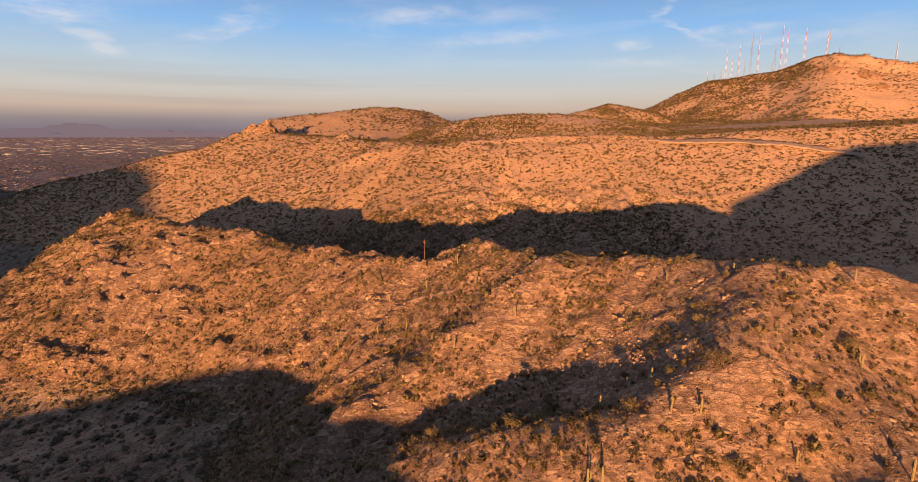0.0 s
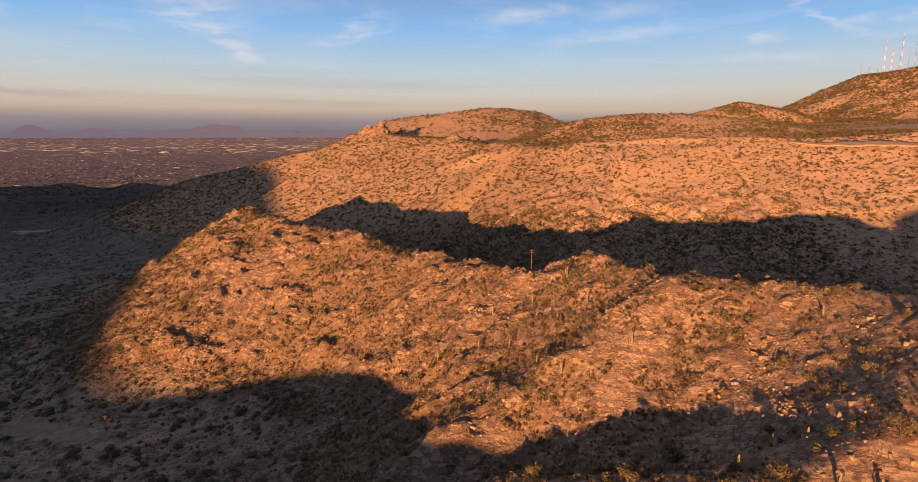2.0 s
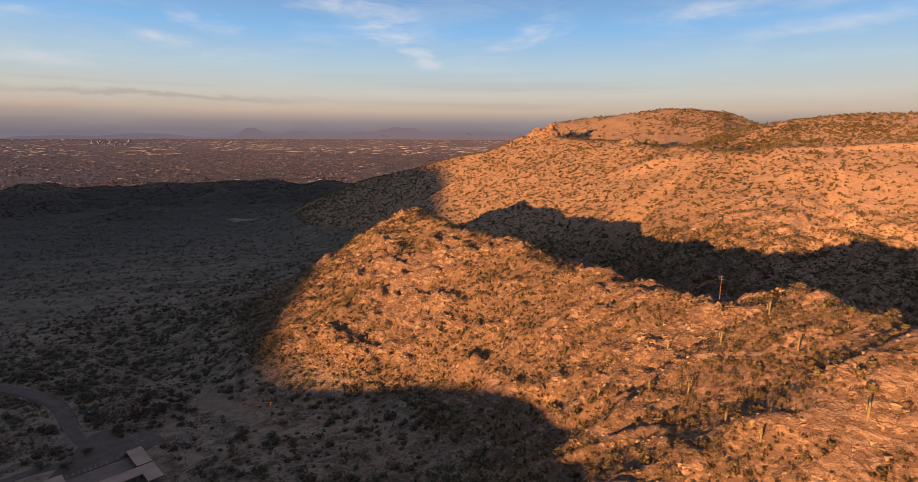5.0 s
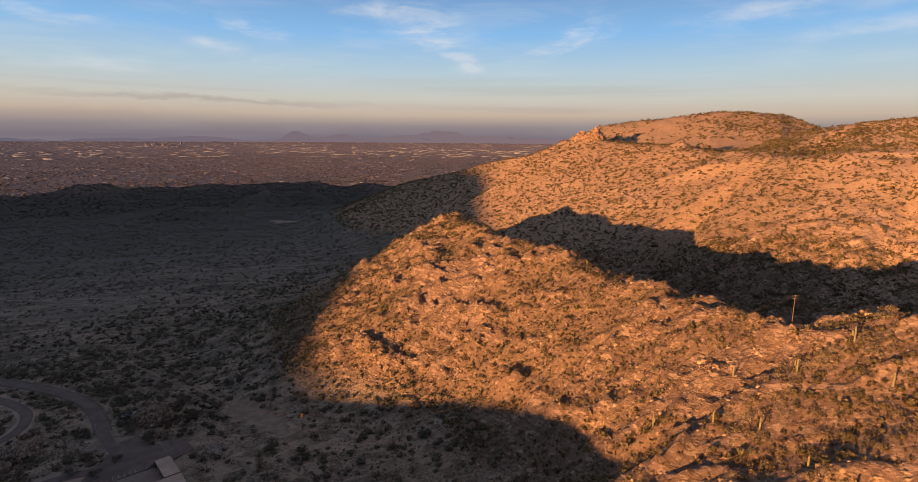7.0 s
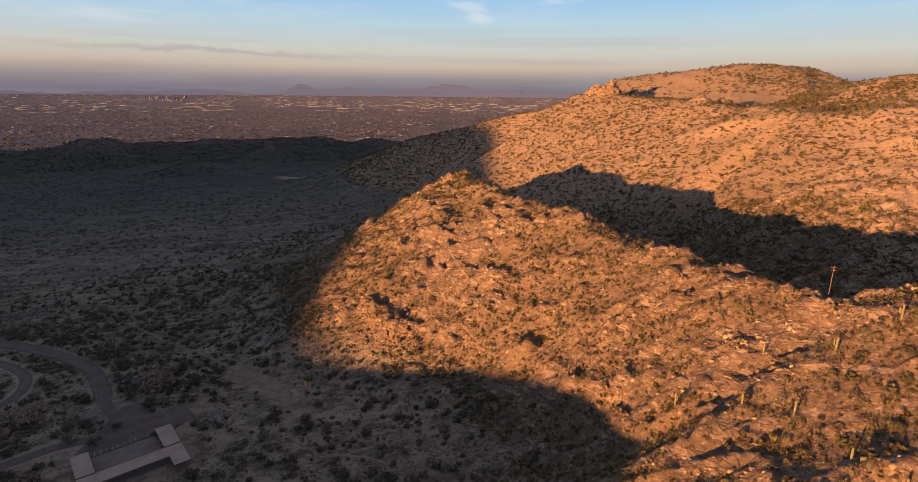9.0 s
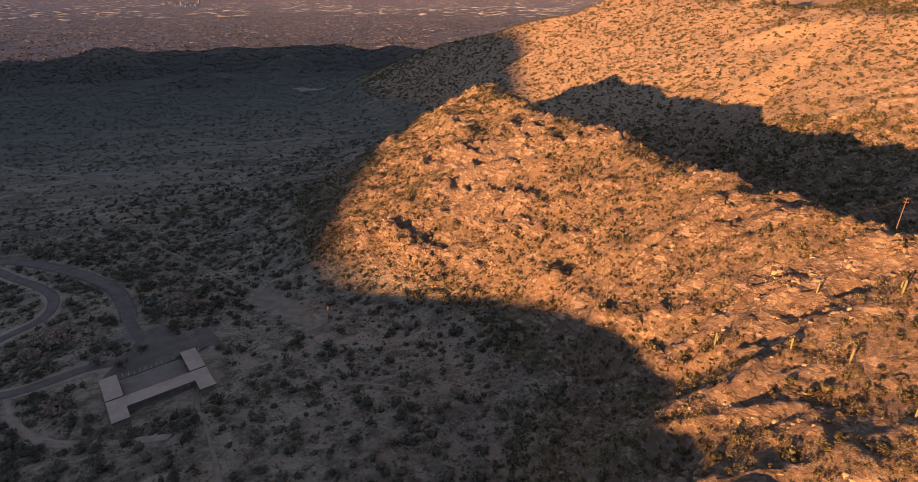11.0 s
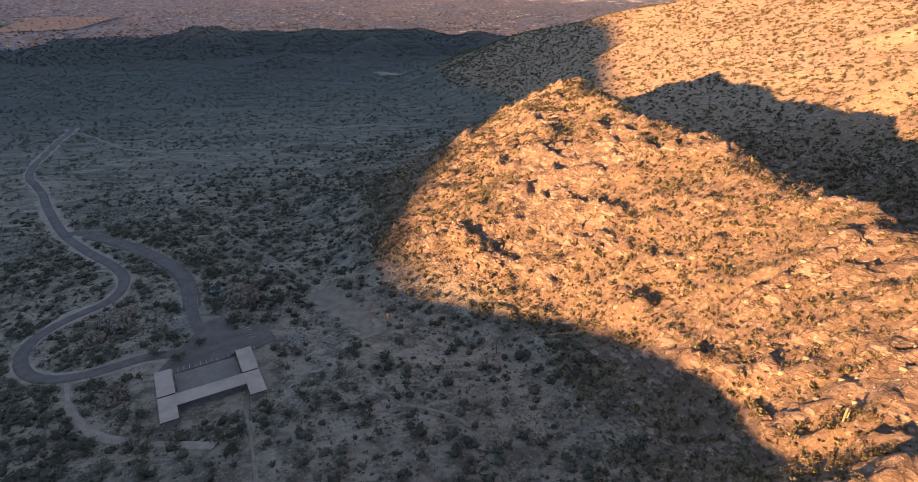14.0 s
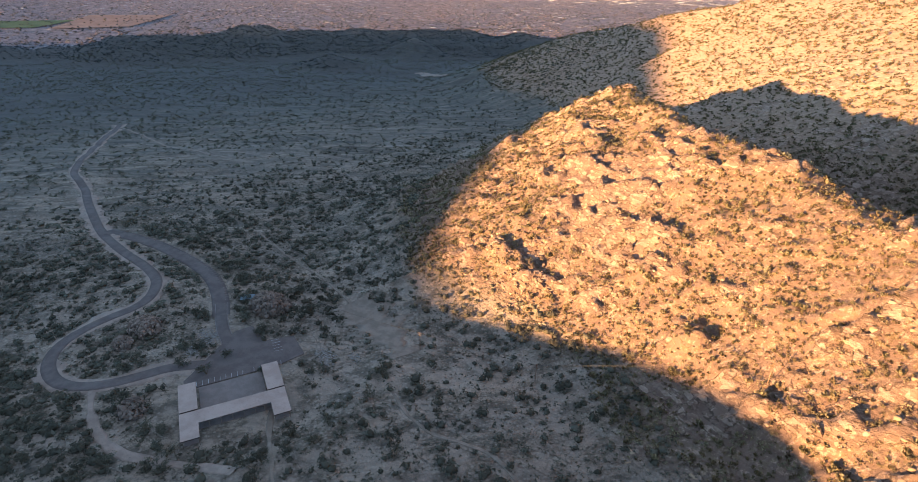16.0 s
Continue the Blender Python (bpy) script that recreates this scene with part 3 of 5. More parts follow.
for profile, along, half, seed in ((NEAR_SHADE, -260, 170, 5), (WEST_SHADE, -2500, 700, 6)):
    hill = tagged(new("ridge", shade_ridge(profile, along, half, seed)), "bare rocky desert ridge in tan gravel", "ridge", kind="structure")
    hill.data.materials.append(GROUND)

# ---- scrub and stones ----
def ball(levels, seed, squash=1.0, rough=0.25):
    bm = bmesh.new()
    bmesh.ops.create_icosphere(bm, subdivisions=levels, radius=1)
    rnd = np.random.RandomState(seed)
    v = np.array([p.co[:] for p in bm.verts])
    f = np.array([[q.index for q in p.verts] for p in bm.faces])
    bm.free()
    v = v * (1 + rough * rnd.uniform(-1, 1, (len(v), 1)))
    v[:, 2] *= squash
    return v, f


def shrub_shape(seed, tufts, core=True, size=0.42):
    """A round clump of leafy tufts, about one metre in radius, standing on z = 0."""
    rnd = np.random.RandomState(seed)
    verts, faces = [], []
    if core:
        v, f = ball(1, seed, 0.75, 0.3)
        v = v * 0.72
        v[:, 2] = np.maximum(v[:, 2] + 0.55, 0)
        verts.append(v)
        faces.append(f)
    base = sum(len(v) for v in verts)
    d = rnd.normal(size=(tufts, 3))
    d[:, 2] = np.abs(d[:, 2]) * 0.9 - 0.1
    d /= np.linalg.norm(d, axis=1)[:, None]
    mid = d * rnd.uniform(0.6, 1.02, (tufts, 1)) * (1, 1, 0.85) + (0, 0, 0.5)
    tri = mid[:, None] + rnd.normal(size=(tufts, 3, 3)) * size * 0.55
    tri[..., 2] = np.maximum(tri[..., 2], 0)
    verts.append(tri.reshape(-1, 3))
    faces.append(np.arange(tufts * 3).reshape(-1, 3) + base)
    return np.concatenate(verts), np.concatenate(faces)


def spray_shape(seed, blades):
    """An upright spray of thin leafy twigs from one root."""
    rnd = np.random.RandomState(seed)
    a = rnd.uniform(0, 2 * np.pi, blades)
    out, up = rnd.uniform(0.25, 1.0, blades), rnd.uniform(0.75, 1.5, blades)
    up = up * (1.25 - 0.6 * out)
    tips = []
    for turn, lift in ((-0.42, 0.92), (0.42, 1.0)):
        tips.append(np.stack([np.cos(a + turn) * out, np.sin(a + turn) * out, up * lift], 1))
    root = np.stack([np.cos(a) * 0.15, np.sin(a) * 0.15, np.zeros(blades)], 1) + rnd.normal(size=(blades, 3)) * 0.05
    tri = np.stack([root, tips[0], tips[1]], 1)
    return tri.reshape(-1, 3), np.arange(blades * 3).reshape(-1, 3)


def ledge_shape(seed):
    """A long, thin, tilted slab of rock with broken edges."""
    rnd = np.random.RandomState(seed)
    v = np.array([(i, j, k) for k in (-0.5, 0.32) for j in (-0.34, 0.34) for i in (-1.0, -0.3, 0.4, 1.0)]) * (1, 1, 1)
    v = v + rnd.uniform(-1, 1, v.shape) * (0.26, 0.22, 0.2)
    v[:, 2] += 0.45 * v[:, 1]
    f = []
    for i in range(3):
        for a, b, c, d in ((8, 9, 13, 12), (0, 1, 9, 8), (5, 4, 12, 13)):
            f += [(a + i, b + i, c + i), (a + i, c + i, d + i)]
    f += [(0, 8, 12), (0, 12, 4), (3, 7, 15), (3, 15, 11)]
    return v, np.array(f)


def scatter(name, shapes, xyz, sizes, tall, material, label, category, seed, sink=0.0, strike=None):
    """Many copies of a few shapes, joined into one mesh."""
    rnd = np.random.RandomState(seed)
    which = rnd.randint(0, len(shapes), len(xyz))
    turn = rnd.uniform(0, 2 * np.pi, len(xyz))
    if strike is not None:  # beds of rock all run one way
        turn = strike + (turn - np.pi) * 0.22
    verts, faces, base = [], [], 0
    for k, (v, f) in enumerate(shapes):
        m = which == k
        if not m.any():
            continue
        c, s, size = np.cos(turn[m])[:, None], np.sin(turn[m])[:, None], sizes[m][:, None]
        x = (v[:, 0] * c - v[:, 1] * s) * size + xyz[m, 0:1]
        y = (v[:, 0] * s + v[:, 1] * c) * size + xyz[m, 1:2]
        z = v[:, 2] * size * tall[m][:, None] + xyz[m, 2:3] - sink * size
        verts.append(np.stack([x, y, z], -1).reshape(-1, 3))
        faces.append((f[None] + (np.arange(m.sum()) * len(v))[:, None, None]).reshape(-1, 3) + base)
        base += len(verts[-1])
    ob = tagged(new(name, raw_mesh(name, np.concatenate(verts), np.concatenate(faces))), label, category, kind="stuff")
    ob.data.materials.append(material)
    return ob


def clear_of_roads(x, y):
    """1 where plants may stand, 0 on roads, the car park and the shelter."""
    ok = np.ones(np.shape(x), bool)
    for line, width in CLEARINGS:
        for (ax, ay), (bx, by) in zip(line[:-1], line[1:]):
            dx, dy = bx - ax, by - ay
            t = np.clip(((x - ax) * dx + (y - ay) * dy) / (dx * dx + dy * dy + 1e-9), 0, 1)
            ok &= np.hypot(x - ax - t * dx, y - ay - t * dy) > width
    return ok


def spread(count, x0, x1, y0, y1, seed, patch=45, bias=0.0, keep=None, streak=0.0, even=0.0):
    """Random standing places, denser in some patches."""
    rnd = np.random.RandomState(seed)
    x, y = rnd.uniform(x0, x1, count), rnd.uniform(y0, y1, count)
    field = fractal(x, y, patch, 3, seed + 500)
    if streak:  # thicker along the dry washes
        field = field * (1 - streak) + streak * 0.8 * fractal(0.25 * (0.67 * x + 0.74 * y), 0.74 * x - 0.67 * y, patch, 3, 617, 0.6, True)
    m = field * (1 - even) + bias > rnd.uniform(-0.9, 0.9, count)
    m &= clear_of_roads(x, y)
    if keep is not None:
        m &= keep(x, y)
    x, y = x[m], y[m]
    return np.stack([x, y, ground_at(x, y)], 1), rnd


MAIN_ROAD = [(-1008, 301), (-877, 247), (-781, 210), (-745, 202), (-694, 204), (-658, 198), (-593, 193), (-556, 193), (-512, 198), (-479, 203), (-457, 203), (-440, 195), (-432, 184), (-431, 165), (-425, 149), (-416, 138), (-401, 132), (-385, 133), (-372, 140), (-362, 152), (-358, 168), (-356, 180), (-350, 190), (-344, 199), (-339, 206)]
SIDE_ROAD = [(-575, 196), (-552, 209), (-515, 220), (-478, 228), (-450, 232), (-427, 231), (-404, 225), (-389, 219), (-372, 214), (-358, 212)]
TRAIL = [(-363, 146), (-346, 142), (-330, 141), (-313, 144), (-302, 150), (-280, 168), (-262, 178)]
WASH = [(-494, 289), (-451, 287), (-388, 291), (-350, 287), (-326, 286), (-302, 283), (-282, 278)]
TRACK = [(-306, 216), (-281, 200), (-253, 190), (-226, 179), (-205, 168), (-190, 150)]
SPUR_PATH = [(-262, 256), (-244, 250), (-228, 251), (-213, 256), (-198, 262), (-183, 259)]
FORK = [(-1009, 298), (-945, 306), (-876, 310), (-790, 322), (-700, 350)]
RIDGE_ROAD = [(262, 782), (300, 776), (341, 768), (405, 744), (470, 708), (502, 692)]
AXIS, ACROSS, CORNER = (0.273, 0.962), (0.962, -0.273), (-331.3, 177.6)


def plan(s, q):
    """A place in the shelter's own plan: s along it, q across it towards the hills."""
    return CORNER[0] + s * AXIS[0] + q * ACROSS[0], CORNER[1] + s * AXIS[1] + q * ACROSS[1]


CLEARINGS = [(MAIN_ROAD, 6.5), (SIDE_ROAD, 7.5), (TRAIL, 3.0), (TRACK, 2.2), (SPUR_PATH, 2.0), (FORK, 3.0), (WASH[3:], 9.0), (WASH[:4], 1.5), (RIDGE_ROAD, 7.0), ([plan(4, 8), plan(43, 8)], 16), ([plan(4, 30), plan(43, 30)], 12), ([plan(8, -12), plan(60, -14)], 14), ([plan(28, -20), plan(34, -44)], 9)]


def thinned(p, rnd):
    """Fewer plants on the open gravel between the shelter and the hill."""
    open_ground = np.clip((p[:, 0] + 330) / 60, 0, 1) * np.clip((340 - p[:, 1]) / 40, 0, 1)
    return p[np.random.RandomState(len(p)).uniform(0, 1, len(p)) > 0.55 * open_ground], rnd


near_shapes = [shrub_shape(k, 22, True, 0.46) for k in range(4)]
fluffy_shapes = [shrub_shape(100 + k, 34, False, 0.36) for k in range(6)] + [spray_shape(10 + k, 26) for k in range(3)]
leafy_shapes = [shrub_shape(160 + k, 90, False, 0.19) for k in range(6)] + [spray_shape(60 + k, 60) for k in range(2)]
small_shapes = [spray_shape(20 + k, 9 + k % 3) for k in range(8)]
valley_shapes = [shrub_shape(40 + k, 10, True, 0.55) for k in range(4)]
far_shapes = [shrub_shape(60 + k, 9, False, 0.85) for k in range(5)]
speck_shapes = [shrub_shape(90 + k, 5, False, 1.1) for k in range(4)]
tiny_shapes = [shrub_shape(80 + k, 7, False, 1.2) for k in range(4)]


def on_hill(x, y):
    return ground_at(x, y) > 26


def on_floor(x, y):
    return ground_at(x, y) <= 34


def on_far_slope(x, y):
    z = ground_at(x, y)
    return (y < 1080 - 0.45 * np.clip(x + 380, 0, 520) + 40) & ((y > 640) | (np.abs(x + 100) > 300) | (z < 118)) & ((x > -300) | (z > 24))


def on_outcrop(x, y):
    return on_hill(x, y) & (rocky(x, y) > 0.4)


def on_soil(x, y):
    return on_hill(x, y) & (rocky(x, y) < 0.35 + 0.65 * np.random.RandomState(len(x)).uniform(0, 1, len(x)) ** 1.4)


p, rnd = spread(50000, -480, 230, 110, 640, 1, 35, 0.0, on_soil, 0, 0.5)
front = (p[:, 0] > 92) & (p[:, 1] < 300) & (np.random.RandomState(3).uniform(0, 1, len(p)) < 0.45)
p = p[~front]
size, tall = 0.8 + 1.5 * rnd.uniform(0, 1, len(p)) ** 1.8, rnd.uniform(0.7, 1.15, len(p))
close_by = (p[:, 0] > -70) & (p[:, 1] < 340)
scatter("shrub_large", fluffy_shapes, p[~close_by], size[~close_by], tall[~close_by], SHRUB, "olive green creosote and palo verde shrubs on a rocky slope", "shrubs", 1, 0.15)
scatter("shrub_large", leafy_shapes, p[close_by], size[close_by] * 1.1, tall[close_by], SHRUB, "loose olive green creosote bushes on a sandy spur", "shrubs", 41, 0.12)
p, rnd = spread(104000, -480, 230, 110, 640, 2, 22, 0.2, on_soil, 0, 0.75)
p = p[(p[:, 0] < 92) | (p[:, 1] > 300) | (np.random.RandomState(4).uniform(0, 1, len(p)) < 0.5)]
scatter("shrub_small", small_shapes, p, 0.6 + 0.9 * rnd.uniform(0, 1, len(p)) ** 1.6, rnd.uniform(0.6, 1.05, len(p)), SHRUB_DRY, "dry brown brittlebush and low grass on gravel", "shrubs", 2, 0.1)
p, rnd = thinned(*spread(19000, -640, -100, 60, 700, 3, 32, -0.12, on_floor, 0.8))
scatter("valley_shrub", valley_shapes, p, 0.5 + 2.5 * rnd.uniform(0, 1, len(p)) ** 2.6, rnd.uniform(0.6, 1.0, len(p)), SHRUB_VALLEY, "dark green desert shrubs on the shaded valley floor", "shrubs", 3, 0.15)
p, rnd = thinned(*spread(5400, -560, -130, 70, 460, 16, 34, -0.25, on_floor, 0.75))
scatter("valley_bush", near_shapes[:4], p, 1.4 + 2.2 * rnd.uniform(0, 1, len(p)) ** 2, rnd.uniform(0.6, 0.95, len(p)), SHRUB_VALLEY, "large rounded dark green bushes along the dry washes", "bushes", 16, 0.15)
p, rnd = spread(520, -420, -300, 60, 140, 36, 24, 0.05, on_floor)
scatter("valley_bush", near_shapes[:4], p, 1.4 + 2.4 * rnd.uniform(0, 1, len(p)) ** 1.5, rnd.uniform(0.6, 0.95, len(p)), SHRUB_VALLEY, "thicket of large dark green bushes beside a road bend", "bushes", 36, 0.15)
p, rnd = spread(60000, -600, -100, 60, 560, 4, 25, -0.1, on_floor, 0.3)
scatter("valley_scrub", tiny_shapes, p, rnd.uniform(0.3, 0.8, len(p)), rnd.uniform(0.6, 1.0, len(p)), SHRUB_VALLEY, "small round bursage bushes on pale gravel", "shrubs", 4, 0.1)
p, rnd = spread(50000, -1000, 760, 500, 1120, 5, 80, 0.15, on_far_slope, 0, 0.85)
scatter("far_shrub", far_shapes, p, 1.0 + 1.5 * rnd.uniform(0, 1, len(p)) ** 1.8, rnd.uniform(0.8, 1.2, len(p)), SHRUB_FAR, "scattered olive shrubs on a far sunlit slope", "shrubs", 5, 0.15)
p, rnd = spread(56000, -1000, 760, 500, 1120, 25, 50, 0.1, on_far_slope, 0, 0.6)
scatter("far_scrub", speck_shapes, p, rnd.uniform(0.6, 1.1, len(p)), rnd.uniform(0.7, 1.1, len(p)), SHRUB_FAR, "low dry bushes between larger shrubs on a far slope", "shrubs", 25, 0.15)
p, rnd = spread(5000, -80, 420, 830, 1010, 28, 60, 0.3)
scatter("far_scrub", far_shapes, p, rnd.uniform(1.0, 2.2, len(p)), rnd.uniform(0.7, 1.1, len(p)), SHRUB_FAR, "olive shrubs on the upper part of a far slope", "shrubs", 28, 0.15)
p, rnd = spread(34000, -500, 1450, 1130, 1800, 6, 90, 0.2)
scatter("distant_shrub", speck_shapes, p, rnd.uniform(1.3, 2.8, len(p)), rnd.uniform(0.6, 1.0, len(p)), SHRUB_FAR, "low scrub on the distant mountain side", "shrubs", 6, 0.2)
p, rnd = spread(13000, 380, 1020, 1380, 1780, 26, 60, 0.4, lambda x, y: (y - 1290 > 0.52 * (x - 480) + 40 * fractal(x, y, 80, 3, 27)) & (ground_at(x, y) > 215))
scatter("distant_shrub", speck_shapes, p, rnd.uniform(1.6, 3.0, len(p)), rnd.uniform(0.6, 1.0, len(p)), SHRUB_FAR, "thick olive scrub below a summit ridge", "shrubs", 26, 0.2)
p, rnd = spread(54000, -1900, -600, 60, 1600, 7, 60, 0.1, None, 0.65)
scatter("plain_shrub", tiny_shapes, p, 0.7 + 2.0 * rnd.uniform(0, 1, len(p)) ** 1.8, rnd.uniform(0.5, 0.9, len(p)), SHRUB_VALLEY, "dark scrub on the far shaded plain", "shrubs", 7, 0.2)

stones = [ball(1, 100 + k, 0.62, 0.32) for k in range(8)]
chips = []
for k in range(6):
    tip = np.random.RandomState(140 + k).uniform(-0.3, 0.3, (6, 3)) + np.array([(1, 0, 0), (0, 1, 0), (-1, 0, 0), (0, -1, 0), (0, 0, 0.7), (0, 0, -0.7)])
    chips.append((tip, np.array([(0, 1, 4), (1, 2, 4), (2, 3, 4), (3, 0, 4), (1, 0, 5), (2, 1, 5), (3, 2, 5), (0, 3, 5)])))
p, rnd = spread(26000, -470, 220, 120, 620, 10, 24, 0.0, on_hill)
scatter("stone", chips, p, 0.22 + 0.6 * rnd.uniform(0, 1, len(p)) ** 3, rnd.uniform(0.5, 0.9, len(p)), STONE, "small angular tan stones strewn over the slope", "stones", 10, 0.2)
p, rnd = spread(16000, -470, 220, 120, 620, 8, 28, 0.1, on_outcrop)
scatter("boulder", stones, p, 0.25 + 1.1 * rnd.uniform(0, 1, len(p)) ** 3, rnd.uniform(0.6, 1.1, len(p)), STONE, "weathered tan boulders on rocky outcrops", "boulders", 8, 0.25)
ledges = [ledge_shape(200 + k) for k in range(8)]


def on_bed(x, y):
    return on_hill(x, y) & (rocky(x, y) > 0.25)


p, rnd = spread(26000, -470, 220, 130, 600, 15, 40, 0.0, on_bed)
scatter("rock_ledge", ledges, p, 0.45 + 1.7 * rnd.uniform(0, 1, len(p)) ** 2.4, rnd.uniform(0.45, 0.95, len(p)), LEDGE, "pale tan ledges of layered rock across the slope", "rock ledges", 15, 0.24, radians(20))
p, rnd = spread(4200, 0, 190, 135, 250, 19, 14, -0.25, on_hill)
scatter("rock_ledge", ledges, p, 0.22 + 0.75 * rnd.uniform(0, 1, len(p)) ** 2.4, rnd.uniform(0.6, 1.1, len(p)), STONE, "broken pale ledges of rock on a near spur", "rock ledges", 19, 0.28, radians(25))
p, rnd = spread(14000, -500, -80, 80, 420, 9, 30, -0.2, on_floor)
scatter("valley_stone", chips, p, 0.15 + 0.7 * rnd.uniform(0, 1, len(p)) ** 3, rnd.uniform(0.7, 1.2, len(p)), STONE, "pale loose stones on the valley floor", "stones", 9, 0.25)


def on_west_hills(x, y):
    return ground_at(x, y) > floor_height(x, y) + 9


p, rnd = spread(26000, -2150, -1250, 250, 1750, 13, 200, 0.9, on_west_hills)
scatter("hill_shrub", tiny_shapes, p, rnd.uniform(1.4, 2.6, len(p)), rnd.uniform(0.6, 0.9, len(p)), SHRUB_GREY, "dense scrub on low hills, coloured dark as in shade", "shrubs", 13, 0.2)

# ---- things ----
def part(name, bm, material, parent=None, label=""):
    mesh = bpy.data.meshes.new(name)
    bm.to_mesh(mesh)
    bm.free()
    mesh.materials.append(material)
    ob = new(name, mesh)
    ob.parent = parent
    return tagged(ob, label)


def thing(name, label, category, at=(0, 0, 0), turn=0.0, group="", kind=""):
    ob = new(name)
    ob.matrix_world = Matrix.Translation(at) @ Matrix.Rotation(turn, 4, "Z")
    return tagged(ob, label, category, group, kind)


def box(bm, lo, hi):
    m = Matrix.Translation([(a + b) / 2 for a, b in zip(lo, hi)]) @ Matrix.Diagonal([b - a for a, b in zip(lo, hi)] + [1])
    bmesh.ops.create_cube(bm, size=1, matrix=m)
    return bm


def rod(bm, a, b, r0, r1=None, sides=8):
    a, b = Vector(a), Vector(b)
    d = b - a
    m = Matrix.Translation((a + b) / 2) @ d.to_track_quat("Z", "Y").to_matrix().to_4x4()
    bmesh.ops.create_cone(bm, cap_ends=True, segments=sides, radius1=r0, radius2=r0 if r1 is None else r1, depth=d.length, matrix=m)
    return bm


def height_at(x, y):
    return float(ground_at(x, y))


def smooth_line(line, step):
    """Points every few metres along a rounded line."""
    p = np.array(line, float)
    for _ in range(3):
        q, r = p[:-1] * 0.75 + p[1:] * 0.25, p[:-1] * 0.25 + p[1:] * 0.75
        p = np.concatenate([p[:1], np.stack([q, r], 1).reshape(-1, 2), p[-1:]])
    s = np.concatenate([[0], np.cumsum(np.hypot(*np.diff(p, axis=0).T))])
    t = np.linspace(0, s[-1], int(s[-1] / step) + 2)
    return np.stack([np.interp(t, s, p[:, 0]), np.interp(t, s, p[:, 1])], 1)


def strip(name, line, width, lift, material, label, category, uneven=0.0, offset=0.0, bed=None):
    """A road or path laid over the ground, with its own thickness at the edges."""
    p = smooth_line(line, 3.0)
    d = np.gradient(p, axis=0)
    d /= np.linalg.norm(d, axis=1)[:, None]
    side = np.stack([-d[:, 1], d[:, 0]], 1)
    wob = 1 + uneven * fractal(p[:, 0], p[:, 1], 14, 4, 7, 0.7)
    rows = []
    for k in (-1.0, -0.98, -0.5, 0, 0.5, 0.98, 1.0):
        q = p + side * (k * width / 2 * wob[:, None] + offset)
        z = np.max([ground_at(p[:, 0] + side[:, 0] * j, p[:, 1] + side[:, 1] * j) for j in (-(bed or width) / 2, 0, (bed or width) / 2)], axis=0) * 0.5 + ground_at(q[:, 0], q[:, 1]) * 0.5
        z = np.maximum(z, ground_at(q[:, 0], q[:, 1])) + (lift if abs(k) < 1 else -0.6)
        rows.append(np.stack([q[:, 0], q[:, 1], z], 1))
    v = np.stack(rows, 1).reshape(-1, 3)
    ob = tagged(new(name, raw_mesh(name, v, grid_faces(7, len(p)))), label, category, kind="structure")
    ob.data.materials.append(material)
    return ob


ASPHALT = worn("asphalt", (0.125, 0.102, 0.090), (0.165, 0.137, 0.121), 6, 0.9)
DIRT = worn("pale_dirt", (0.27, 0.212, 0.168), (0.36, 0.285, 0.225), 5, 0.95, 0, 0.1)
TRODDEN = worn("trodden_gravel", (0.20, 0.163, 0.125), (0.28, 0.228, 0.175), 5, 0.95, 0, 0.1)
CONCRETE = worn("concrete", (0.20, 0.165, 0.142), (0.245, 0.20, 0.173), 4, 0.85)
ROOFING = worn("tan_roofing", (0.38, 0.29, 0.235), (0.45, 0.35, 0.285), 5, 0.8)
FASCIA = worn("dark_fascia", (0.10, 0.075, 0.06), (0.13, 0.10, 0.08), 2, 0.7)
MASONRY = worn("block_wall", (0.22, 0.17, 0.13), (0.28, 0.22, 0.17), 1.5, 0.9)
WHITE = worn("white_paint", (0.62, 0.62, 0.60), (0.5, 0.5, 0.48), 1, 0.6)
RED = worn("red_paint", (0.44, 0.19, 0.15), (0.38, 0.16, 0.13), 3, 0.55)
STEEL = worn("galvanised_steel", (0.20, 0.20, 0.21), (0.28, 0.28, 0.28), 2, 0.5, 0.6)
TIMBER = worn("weathered_pole", (0.16, 0.095, 0.06), (0.22, 0.14, 0.09), 1, 0.9)
CACTUS = worn("saguaro_skin", (0.17, 0.155, 0.085), (0.25, 0.22, 0.12), 0.8, 0.75, 0, 0.05)
CABLE = worn("dull_cable", (0.05, 0.05, 0.05), (0.07, 0.07, 0.07), 5, 0.9)
BLUE = worn("blue_paint", (0.22, 0.265, 0.285), (0.18, 0.22, 0.245), 1, 0.6)
FADED = worn("faded_road_paint", (0.24, 0.21, 0.19), (0.32, 0.28, 0.25), 1.5, 0.8)
BARK = worn("bark", (0.10, 0.085, 0.05), (0.15, 0.12, 0.07), 0.5, 0.9)

